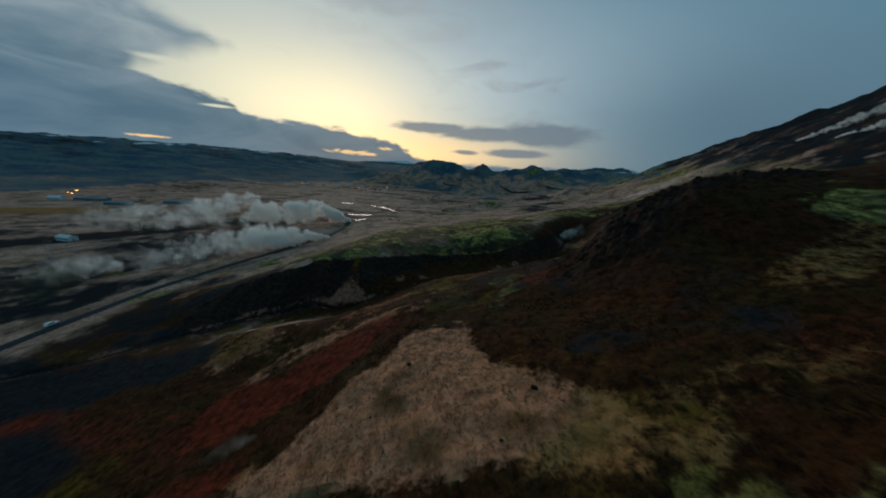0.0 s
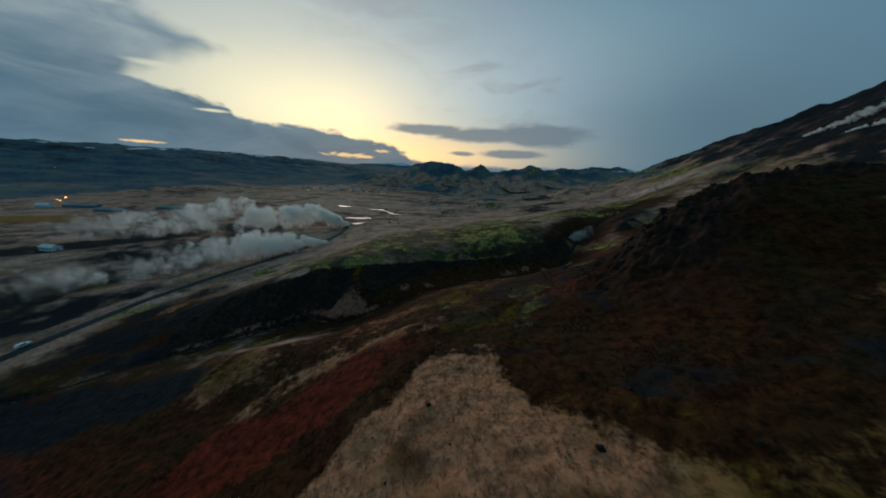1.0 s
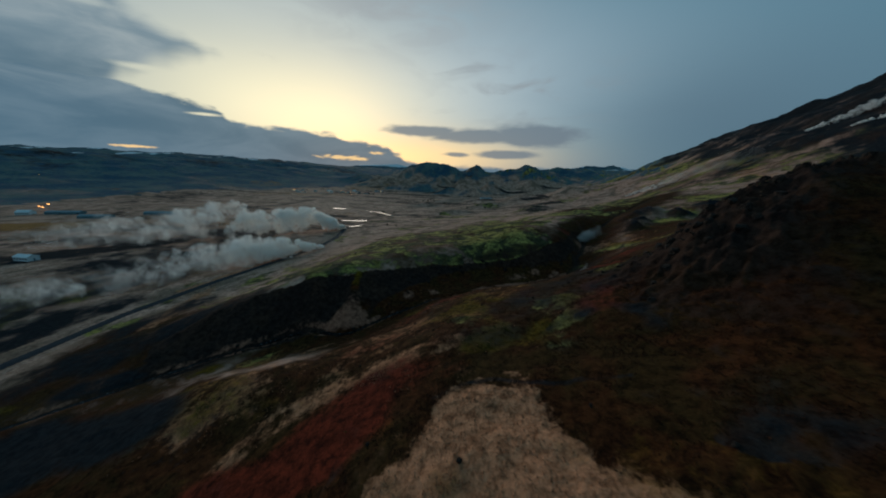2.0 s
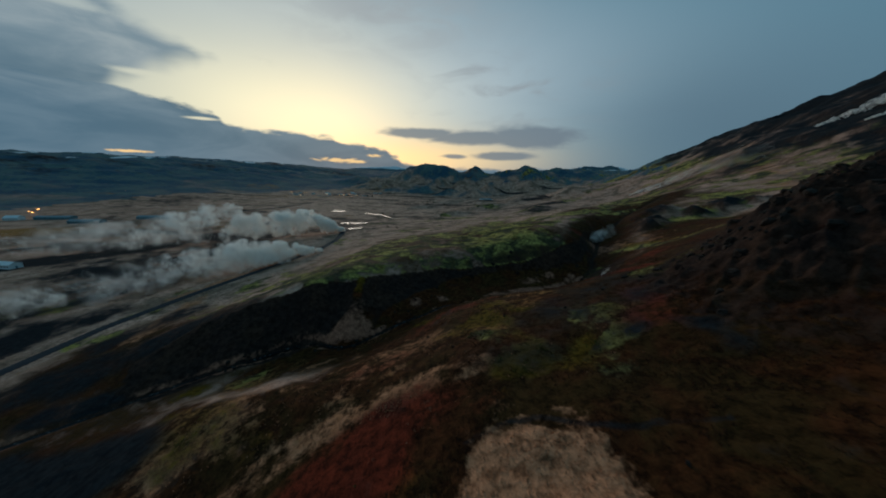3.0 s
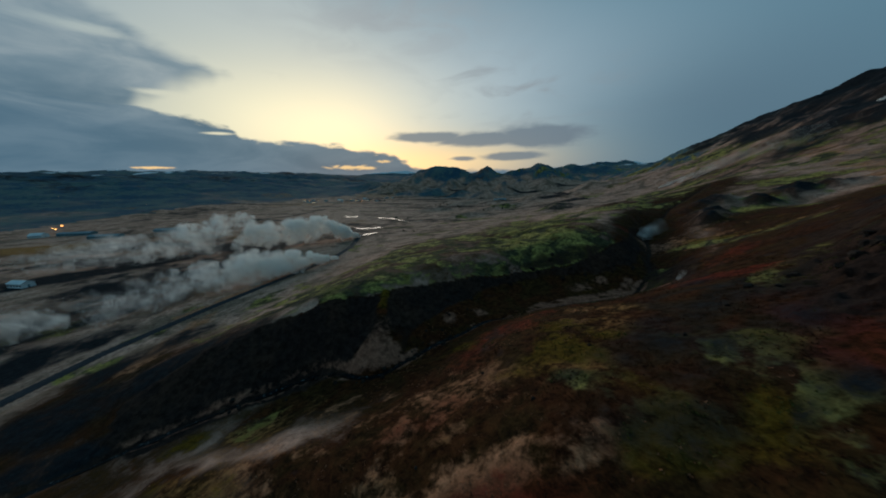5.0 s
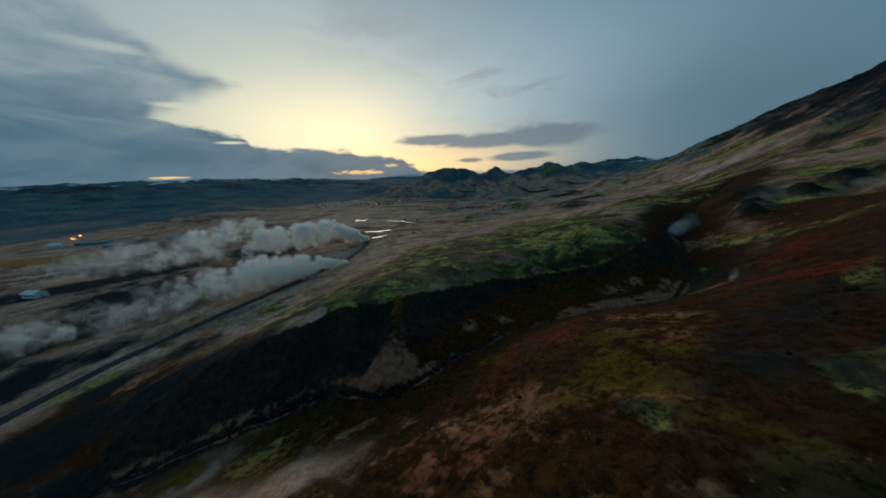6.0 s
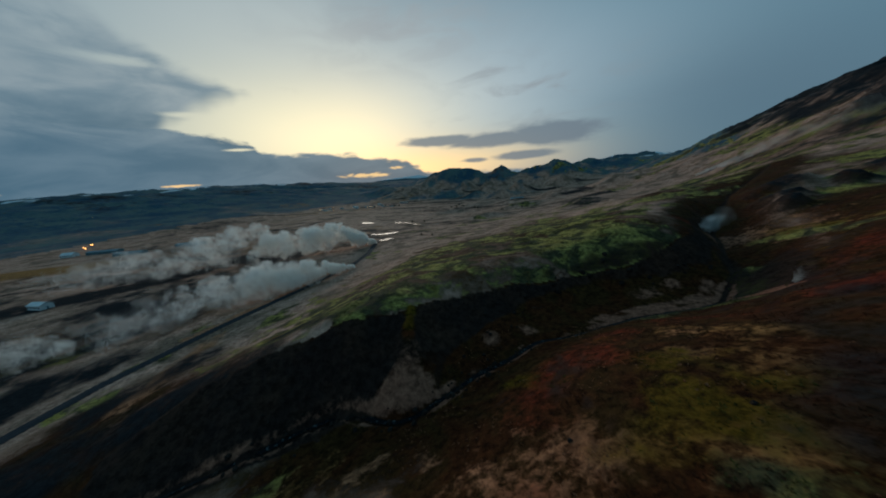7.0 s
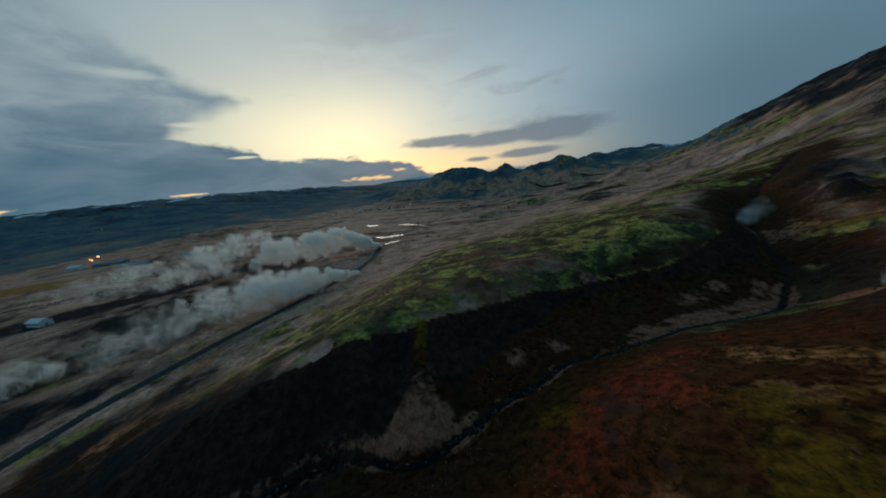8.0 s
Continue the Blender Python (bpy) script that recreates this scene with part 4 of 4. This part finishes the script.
def walls(sx, sy, h, rise):
    """The walls of a house with their gables, as a closed body."""
    bm = bmesh.new()
    x, y = sx / 2, sy / 2
    prof = [(-y, -1.5), (y, -1.5), (y, h), (0, h + rise), (-y, h)]
    a = [bm.verts.new((-x, q, z)) for q, z in prof]
    b = [bm.verts.new((x, q, z)) for q, z in prof]
    for i in range(5):
        bm.faces.new((a[i], a[(i + 1) % 5], b[(i + 1) % 5], b[i]))
    bm.faces.new(a[::-1])
    bm.faces.new(b)
    bmesh.ops.recalc_face_normals(bm, faces=bm.faces)
    return bm


def house(name, x, y, turn, sx, sy, h, rise, wall_mat, roof_mat, label, category, windows=4, lit=0, group=""):
    ob = anchor(name, x, y, turn)
    part("wall", walls(sx, sy, h, rise), wall_mat, ob)
    part("roof", gable(sx, sy, h + 0.05, rise), roof_mat, ob)
    for side in (-1, 1):
        for k in range(windows):
            wx = (k + 0.5) / windows * sx - sx / 2
            glow = WARM if side < 0 and k < lit else GLASS
            w = part("window", boxed(wx, side * (sy / 2), h * 0.42, min(1.5, sx / windows * 0.5), 0.16, h * 0.34), glow, ob)
            part("frame", boxed(wx, side * (sy / 2), h * 0.38, min(1.8, sx / windows * 0.62), 0.1, h * 0.04), WHITE_METAL, w)
    part("door", boxed(sx / 2, 0, 0, 0.14, 1.1, 2.1), TEAL_METAL, ob)
    return tagged(ob, label, category, group)


# the valley's buildings
house("long_shed", -345, 260, -8, 14, 7, 3.4, 1.6, WHITE_METAL, WHITE_METAL, "long white metal shed standing alone on dark field", "shed", 5)
house("arched_hall", -648, 486, 12, 17, 11, 3.8, 3.0, WHITE_METAL, WHITE_METAL, "large pale metal hall beside orange yard lamps", "hall", 6)
for gx, gy, gl, words in ((-600, 496, 48, "long teal greenhouse with low pitched roof"), (-515, 462, 40, "teal greenhouse in the shadow of the steam"), (-462, 506, 42, "short teal greenhouse near the valley road")):
    house("greenhouse", gx, gy, 6, gl, 11, 3.2, 1.8, TEAL_METAL, TEAL_METAL, words, "greenhouse", 8, group="greenhouses in the valley")
house("farm_house", 178, 1060, 4, 42, 12, 3.6, 2.2, WHITE_METAL, TEAL_METAL, "far low farm building with pale teal roof", "farm", 6)
rng = random.Random(5)
for k in range(16):
    hx, hy = -570 + k * 22 + rng.uniform(-9, 9), 1150 + rng.uniform(-60, 80) + 5 * k
    house("village_house", hx, hy, rng.uniform(-30, 30), rng.uniform(10, 20), rng.uniform(7, 9), 3.2, 2.0, WHITE_METAL, rng.choice([RED_ROOF, GREY_ROOF, GREY_ROOF, WHITE_METAL]),
          "small pale house of the far village at dusk", "house", 3, 2 if k % 3 == 0 else 0, "houses of the village")


def yard_lamp(x, y, tall, label, group, size=0.9):
    ob = anchor("street_lamp", x, y)
    part("pole", rod(0, 0, tall / 2 - 0.5, 0.14, tall + 1, n=8, r2=0.08), POLE, ob)
    part("arm", rod(0.6, 0, tall - 0.1, 0.06, 1.3, "x", 8), POLE, ob)
    head = part("lamp_head", boxed(1.2, 0, tall - 0.35, size * 1.5, size, 0.3, bevel=0.06), POLE, ob)
    part("lens", boxed(1.2, -0.1, tall - 0.35 - size * 0.4, size * 1.2, size * 0.9, size * 0.45, bevel=0.08), SODIUM, head, "glowing orange lamp glass")
    return tagged(ob, label, "street lamp", group)


for lx, ly, tall, size in ((-670, 532, 12, 2.2), (-676, 524, 9, 1.5), (-655, 512, 9, 1.7)):
    yard_lamp(lx, ly, tall, "tall yard lamp with glowing orange head", "yard lamps", size)
for k in range(9):
    yard_lamp(-560 + 34 * k + rng.uniform(-12, 12), 1140 + rng.uniform(-50, 60), 8, "far village street lamp glowing orange", "village street lamps", rng.uniform(0.6, 1.0))
yard_lamp(-900, 900, 10, "lone glowing lamp at the foot of the moor", "far lamps", 0.7)
yard_lamp(-1150, 900, 10, "lone glowing lamp at the foot of the moor", "far lamps", 0.7)


def car(x, y, turn, label):
    ob = anchor("car", x, y, turn, 0.1)
    bm = bmesh.new()
    prof = [(-2.2, 0.35), (2.2, 0.35), (2.25, 0.75), (2.1, 0.95), (1.0, 1.05), (0.35, 1.62), (-1.7, 1.66), (-2.2, 1.1)]
    a = [bm.verts.new((px, -0.88, pz)) for px, pz in prof]
    b = [bm.verts.new((px, 0.88, pz)) for px, pz in prof]
    for i in range(len(prof)):
        bm.faces.new((a[i], a[(i + 1) % len(prof)], b[(i + 1) % len(prof)], b[i]))
    bm.faces.new(a[::-1])
    bm.faces.new(b)
    bmesh.ops.recalc_face_normals(bm, faces=bm.faces)
    bmesh.ops.bevel(bm, geom=bm.edges[:], offset=0.07, segments=2, affect="EDGES")
    part("body", bm, CAR_PAINT, ob)
    part("windscreen", boxed(0, 0, 0, 0.05, 1.5, 0.6), GLASS, ob).matrix_basis = pose(0.75, 0, 1.14, 0, -48, 0)
    for side in (-1, 1):
        part("side_window", boxed(-0.6, side * 0.885, 1.1, 2.0, 0.03, 0.42), GLASS, ob)
        part("headlight", boxed(2.18, side * 0.62, 0.7, 0.12, 0.36, 0.16, bevel=0.03), CHROME, ob)
        for wx in (-1.4, 1.4):
            wheel = part("wheel", rod(wx, side * 0.82, 0.34, 0.34, 0.22, "y", 18), RUBBER, ob)
            part("rim", rod(wx, side * 0.90, 0.34, 0.2, 0.1, "y", 12), CHROME, wheel)
    return tagged(ob, label, "car")


car(-180, 124, 86, "small white car driving on the dark gravel road")


# ---- rocks ----
def rock_mesh(name, seed, flat):
    bm = bmesh.new()
    bmesh.ops.create_icosphere(bm, subdivisions=2, radius=1)
    for v in bm.verts:
        d = v.co.normalized()
        f = 1 + 0.34 * noise.noise(d * 1.3 + Vector((seed, 0, 0))) + 0.22 * noise.noise(d * 3.1 + Vector((0, seed, 0))) + 0.1 * noise.noise(d * 7 + Vector((0, 0, seed)))
        v.co = Vector((d.x * f * 1.15, d.y * f * 0.9, d.z * f * flat))
    cut_ = [Vector((math.sin(seed * 3 + k * 2.1), math.cos(seed * 5 + k * 1.7), 0.35 * math.sin(k * 4 + seed))).normalized() for k in range(8)]
    for v in bm.verts:
        for c in cut_:
            over = v.co.dot(c) - 0.58
            if over > 0:
                v.co -= c * over * 0.85
        v.co += Vector((noise.noise(v.co * 5 + Vector((seed, 1, 0))), noise.noise(v.co * 5 + Vector((seed, 9, 0))), noise.noise(v.co * 5 + Vector((seed, 20, 0))))) * 0.22
    me = bpy.data.meshes.new(name)
    bm.to_mesh(me)
    bm.free()
    me.materials.append(LAVA)
    return me


ROCKS = [rock_mesh("boulder", 1.7 + 2.3 * k, 0.7 + 0.08 * (k % 3)) for k in range(6)]


def boulder(x, y, size, label, group, sink=0.35):
    ob = new("boulder", rng.choice(ROCKS))
    ob.matrix_basis = pose(x, y, height(x, y) + size * (0.7 - sink) - 0.1, rng.uniform(-15, 15), rng.uniform(-15, 15), rng.uniform(0, 360)) @ Matrix.Diagonal((size, size * rng.uniform(0.7, 1.2), size * rng.uniform(0.7, 1.1), 1))
    return tagged(ob, label, "rock", group)


for bx, by, size in ((-5.4, 58.1, 0.55), (16.0, 44.6, 0.75), (3.5, 33, 0.4), (-11, 47, 0.3), (9.5, 37, 0.35), (14, 62, 0.4), (-2, 50, 0.25), (24, 52, 0.5), (30, 41, 0.45),
                     (-20, 66, 0.4), (-9, 97, 0.4), (6, 109, 0.5), (-28, 92, 0.35), (20, 104, 0.5), (-15, 112, 0.45), (33, 110, 0.6)):
    boulder(bx, by, size, "dark lava stone lying in dry hillside grass", "stones on the hillside")
for k in range(220):
    s = rng.random()
    line = LINES["crag_side"] if k % 2 else LINES["crag_top"][1:]
    i = min(int(s * (len(line) - 1)), len(line) - 2)
    f = s * (len(line) - 1) - i
    bx = line[i][0] + (line[i + 1][0] - line[i][0]) * f + rng.gauss(-2, 5)
    by = line[i][1] + (line[i + 1][1] - line[i][1]) * f + rng.gauss(2, 5)
    boulder(bx, by, rng.choice([0.3, 0.45, 0.6, 0.8, 1.1, 1.5]), "jagged black lava block on the craggy knoll", "blocks of the crag", 0.6)
for k in range(110):
    q = bed[rng.randrange(40, len(bed) - 90)]
    boulder(float(q[0]) + rng.gauss(0, 2.2), float(q[1]) + rng.gauss(0, 2.2), rng.choice([0.25, 0.35, 0.45, 0.6, 0.9]), "wet dark stone beside the ravine stream", "stones along the stream", 0.3)
foot = along(LINES["wall_foot"], 2.0)
for k in range(60):
    q = foot[rng.randrange(len(foot) - 8)]
    if -58 < q[0] < -32:
        continue
    boulder(float(q[0]) + rng.gauss(0, 3), float(q[1]) + rng.gauss(1, 4), rng.choice([0.4, 0.5, 0.7, 1.0, 1.4]), "dark fallen block under the ravine wall", "blocks under the ravine wall", 0.4)


# ---- trees: small dark clumps far down the valley ----
def tree(x, y, tall, label):
    ob = anchor("tree", x, y)
    bm = bmesh.new()
    bmesh.ops.create_cone(bm, cap_ends=True, segments=8, radius1=tall * 0.035, radius2=tall * 0.012, depth=tall * 0.75, matrix=Matrix.Translation((0, 0, tall * 0.33)))
    for k in range(5):
        a = k * 1.3
        m = pose(0, 0, tall * (0.3 + 0.07 * k), 0, 0, math.degrees(a)) @ pose(tall * 0.1, 0, 0, 0, 60, 0)
        bmesh.ops.create_cone(bm, cap_ends=True, segments=6, radius1=tall * 0.012, radius2=tall * 0.005, depth=tall * 0.25, matrix=m)
    part("trunk", bm, BARK, ob)
    n = 900
    g = np.random.RandomState(int(abs(x) + y) % 9999)
    lobes = [(g.normal(0, tall * 0.2), g.normal(0, tall * 0.2), tall * g.uniform(0.4, 0.9), tall * g.uniform(0.12, 0.24)) for _ in range(9)]
    c = np.empty((n, 3))
    for i in range(n):
        lx, ly, lz, lr = lobes[i % 9]
        d = g.normal(size=3)
        c[i] = np.array((lx, ly, lz)) + d / np.linalg.norm(d) * lr * g.uniform(0.5, 1.05)
    tri = c[:, None, :] + g.normal(size=(n, 3, 3)) * tall * 0.03
    crown = new("crown", raw_mesh("crown", tri.reshape(-1, 3), np.arange(n * 3).reshape(-1, 3), LEAVES))
    crown.parent = ob
    return tagged(ob, label, "tree", "trees in the valley")


for tx, ty, tall in ((21, 850, 9), (26, 852, 7), (-30, 930, 7), (-22, 935, 8), (-10, 925, 7), (-45, 928, 6), (-120, 640, 5), (-95, 632, 5), (70, 700, 5), (110, 690, 6), (-75, 420, 4), (-60, 405, 3.5), (-240, 1120, 9), (-260, 1130, 8), (-300, 1145, 9), (-330, 1120, 8)):
    tree(tx, ty, tall, "small dark leafy tree on the brown valley floor")


# ---- steam: clouds of fine flakes that drift from the vents ----
def steam(line, flakes, size, seed, label, wisp=0.5, clear=1.0, soft=0.0, name="steam_plume"):
    """line: (x, y, height above ground, radius) from the vent on. wisp: how ragged the far end is."""
    g = np.random.RandomState(seed)
    p = np.array([(x, y, height(x, y) + h, r) for x, y, h, r in line])
    seg = np.linalg.norm(np.diff(p[:, :3], axis=0), axis=1)
    s = np.concatenate([[0], np.cumsum(seg)]) / seg.sum()

    def ways(n, up):
        d = g.normal(size=(n, 3))
        d[:, 2] += up
        return d / np.linalg.norm(d, axis=1)[:, None]

    # billows along the line, each with smaller and smaller ones on its skin
    lobes, t = [], 0.0
    while t < 1:
        q = np.array([np.interp(t, s, p[:, k]) for k in range(4)])
        for _ in range(2):
            big = q[3] * g.choice([0.3, 0.4, 0.5, 0.62, 0.8])
            mid = q[:3] + ways(1, 0.25)[0] * (1.12 * q[3] - big) * g.uniform(0.7, 1.0)
            lobes.append((*mid, big, t))
            for w in ways(9, 0.45):
                r2 = big * g.uniform(0.3, 0.58)
                m2 = mid + w * (big * 0.85)
                lobes.append((*m2, r2, t))
                for v in ways(5, 0.35) + w * 0.7:
                    v = v / np.linalg.norm(v)
                    lobes.append((*(m2 + v * r2 * 0.85), r2 * g.uniform(0.28, 0.5), t))
        t += max(q[3] * (0.58 - 0.3 * soft), 0.15) / seg.sum()
    lobes = np.array(lobes)
    vol = lobes[:, 3] ** 2 * np.clip(1.04 - lobes[:, 4] * clear, 0.02, None)
    pick = g.choice(len(lobes), flakes, p=vol / vol.sum())
    d = ways(flakes, 0.0)
    t = lobes[pick, 4]
    hazy = g.uniform(0, 1, flakes) < np.clip(soft + wisp * (0.05 + 0.95 * t), 0, 1)
    shell = 0.80 + 0.22 * g.uniform(0, 1, flakes) ** 0.5
    loose = np.minimum(np.linalg.norm(g.normal(0, 0.6, (flakes, 3)), axis=1), 1.5 + 0.3 * g.uniform(0, 1, flakes))
    rad = np.where(hazy, loose, shell)
    c = lobes[pick, :3] + d * (rad * lobes[pick, 3])[:, None]
    swirl = lobes[pick, 3] * 0.22
    wide = max(0.8, 0.4 * float(p[:, 3].mean()))
    c[:, 0] += swirl * grain(c[:, 0] + c[:, 2], c[:, 1], wide, seed)
    c[:, 1] += swirl * grain(c[:, 0], c[:, 1] - c[:, 2], wide, seed + 1)
    c[:, 2] += swirl * grain(c[:, 0] - 9, c[:, 2] + c[:, 1], wide, seed + 2)
    low = np.array([height(float(a), float(b)) for a, b in p[:, :2]]).min() - 1
    c[:, 2] = np.maximum(c[:, 2], low)
    # flakes lie along the skin of their billow; the hazy ones lie anyhow
    jit = g.normal(size=(flakes, 3, 3)) * (size * (1.0 - 0.35 * t) * np.where(hazy, 0.55, 1.0))[:, None, None]
    out = (jit * d[:, None, :]).sum(2, keepdims=True) * d[:, None, :]
    jit = jit - out * np.where(hazy, 0.0, 0.85)[:, None, None]
    tri = c[:, None, :] + jit
    ob = new(name, raw_mesh(name, tri.reshape(-1, 3), np.arange(flakes * 3).reshape(-1, 3), STEAM))
    return tagged(ob, label, "steam", "steam plumes", kind="stuff")


steam([(-127, 400, 1, 2), (-136, 396, 5, 6), (-150, 390, 10, 11), (-174, 378, 17, 17), (-194, 368, 14, 15), (-212, 360, 11, 14), (-230, 352, 15, 19), (-248, 344, 22, 26), (-268, 335, 19, 23), (-290, 324, 14, 18), (-318, 311, 13, 16), (-345, 298, 12, 13), (-375, 283, 12, 11)], 800000, 0.22, 1, "long white steam plume drifting over the valley floor", 0.75, 0.97)
steam([(-116, 296, 1, 1.4), (-123, 289, 3.5, 4), (-133, 279, 6.5, 7.5), (-146, 266, 9, 11), (-158, 254, 10, 13), (-172, 240, 8, 10.5), (-184, 228, 11, 14), (-197, 215, 9, 13), (-207, 205, 7, 9), (-218, 195, 6, 10)], 760000, 0.14, 2, "low white steam plume drifting beside the road", 0.75, 0.97)
steam([(-222, 190, 6, 4), (-228, 184, 8, 8), (-236, 176, 8, 9), (-246, 166, 8, 8)], 110000, 0.10, 9, "loose puff of steam torn off over the field", 0.95, 0.5, 0.6)
steam([(98, 228, 1.0, 3.0), (104, 232, 2.5, 4.5), (111, 235, 3.0, 5.0), (119, 239, 3.0, 4.5)], 60000, 0.06, 3, "faint steam over a hot spring in the ravine", 0.9, 0.6, 0.45)
steam([(61, 154, 0.3, 0.5), (63, 155, 1.0, 1.2), (66, 157, 1.8, 1.6)], 8000, 0.03, 4, "small puff of steam from red vent", 0.9, 0.8, 0.6)
steam([(338, 540, 0.5, 1), (341, 515, 3, 3.5), (344, 480, 4, 5), (347, 440, 5, 7), (352, 395, 6, 12), (356, 360, 8, 16)], 110000, 0.13, 5, "thin steam trailing along the brown slope", 1.0, 0.85, 1.0)
steam([(446, 390, 0.5, 1.5), (458, 366, 4, 4.5), (470, 335, 7, 6.5), (480, 295, 10, 10)], 110000, 0.14, 6, "white steam rising from the mountain side", 0.7, 0.8)
steam([(414, 328, 0.5, 1.2), (424, 305, 3, 4), (432, 275, 5, 5.5), (438, 235, 6, 7)], 110000, 0.13, 7, "white steam trailing along the mountain side", 0.7, 0.8)
steam([(-36, 51, 0.2, 1.0), (-38, 50, 0.6, 1.6), (-42, 47, 0.9, 2.0)], 14000, 0.02, 8, "thin vapour over a small hot pool", 1.0, 0.8, 0.6)


# ---- plants: tufts over the near ground ----
def sample(cover, x, y):
    r, a = np.hypot(x - CX, y - CY), np.arctan2(x - CX, y - CY)
    i = np.clip(np.searchsorted(RADII, r), 0, len(RADII) - 1)
    j = np.clip(np.searchsorted(AZS[:721], a), 0, 720)
    return cover.reshape(shape)[i, j], GZ[i, j]


def tufts(name, mat, count, area, keep, seed, tall, wide, blades, label):
    g = np.random.RandomState(seed)
    x, y = g.uniform(area[0], area[1], count), g.uniform(area[2], area[3], count)
    want, z = keep(x, y)
    on = g.uniform(0, 1, count) < want
    x, y, z = x[on], y[on], z[on]
    n = len(x)
    base = np.repeat(np.column_stack([x, y, z - 0.03]), blades, 0)
    m = len(base)
    a = g.uniform(0, 2 * math.pi, m)
    h = tall * g.uniform(0.5, 1.3, m)
    out = np.column_stack([np.cos(a), np.sin(a), np.zeros(m)])
    side = np.column_stack([-np.sin(a), np.cos(a), np.zeros(m)])
    root = base + out * (wide * g.uniform(0, 1, m))[:, None]
    lean = out * (h * g.uniform(0.2, 0.9, m))[:, None]
    half = (wide * g.uniform(0.18, 0.4, m))[:, None]
    tip = root + lean + np.column_stack([np.zeros(m), np.zeros(m), h])
    tri = np.stack([root - side * half, root + side * half, tip], 1)
    ob = new(name, raw_mesh(name, tri.reshape(-1, 3), np.arange(m * 3).reshape(-1, 3), mat))
    return tagged(ob, label, "grass", kind="stuff")


def keep_straw(x, y):
    a, z = sample(COVER["straw"], x, y)
    b, _ = sample(COVER["heath"] * (1 - np.maximum(COVER["rock"], COVER["dark"])), x, y)
    return np.maximum(0.26 * step(70, 82, y) * step(30, 14, x) * step(0.4, 0.7, b) * step(0.0, 0.35, rough(x, y, 6.0, 15, 3)), step(0.35, 0.7, a)) * (0.35 + 0.65 * step(-0.1, 0.4, rough(x, y, 3.5, 5, 3))), z


def keep_heath(x, y):
    a, z = sample(COVER["heath"], x, y)
    b, _ = sample(np.maximum.reduce([COVER["rock"], COVER["dark"], COVER["scree"], 0.8 * COVER["red"], 1.2 * COVER["straw"], COVER["yellow"]]), x, y)
    return step(0.3, 0.7, a) * (1 - step(0.3, 0.7, b)) * step(-0.2, 0.4, rough(x, y, 4.5, 6, 3)), z


def keep_moss(x, y):
    a, z = sample(np.maximum(COVER["moss"], COVER["yellow"]), x, y)
    return step(0.4, 0.75, a) * step(-0.3, 0.3, rough(x, y, 4.0, 8, 3)), z


tufts("dry_grass", DRY, 80000, (-85, 70, 15, 160), keep_straw, 11, 0.22, 0.20, 6, "pale dry grass tufts covering the hillside")
tufts("heather", HEATH, 70000, (-60, 80, 15, 160), keep_heath, 12, 0.20, 0.20, 6, "dark reddish brown heather tufts on the slope")
tufts("moss_tussock", MOSSY, 60000, (-70, 90, 20, 260), keep_moss, 13, 0.26, 0.36, 4, "green and yellow moss tussocks on the ground")
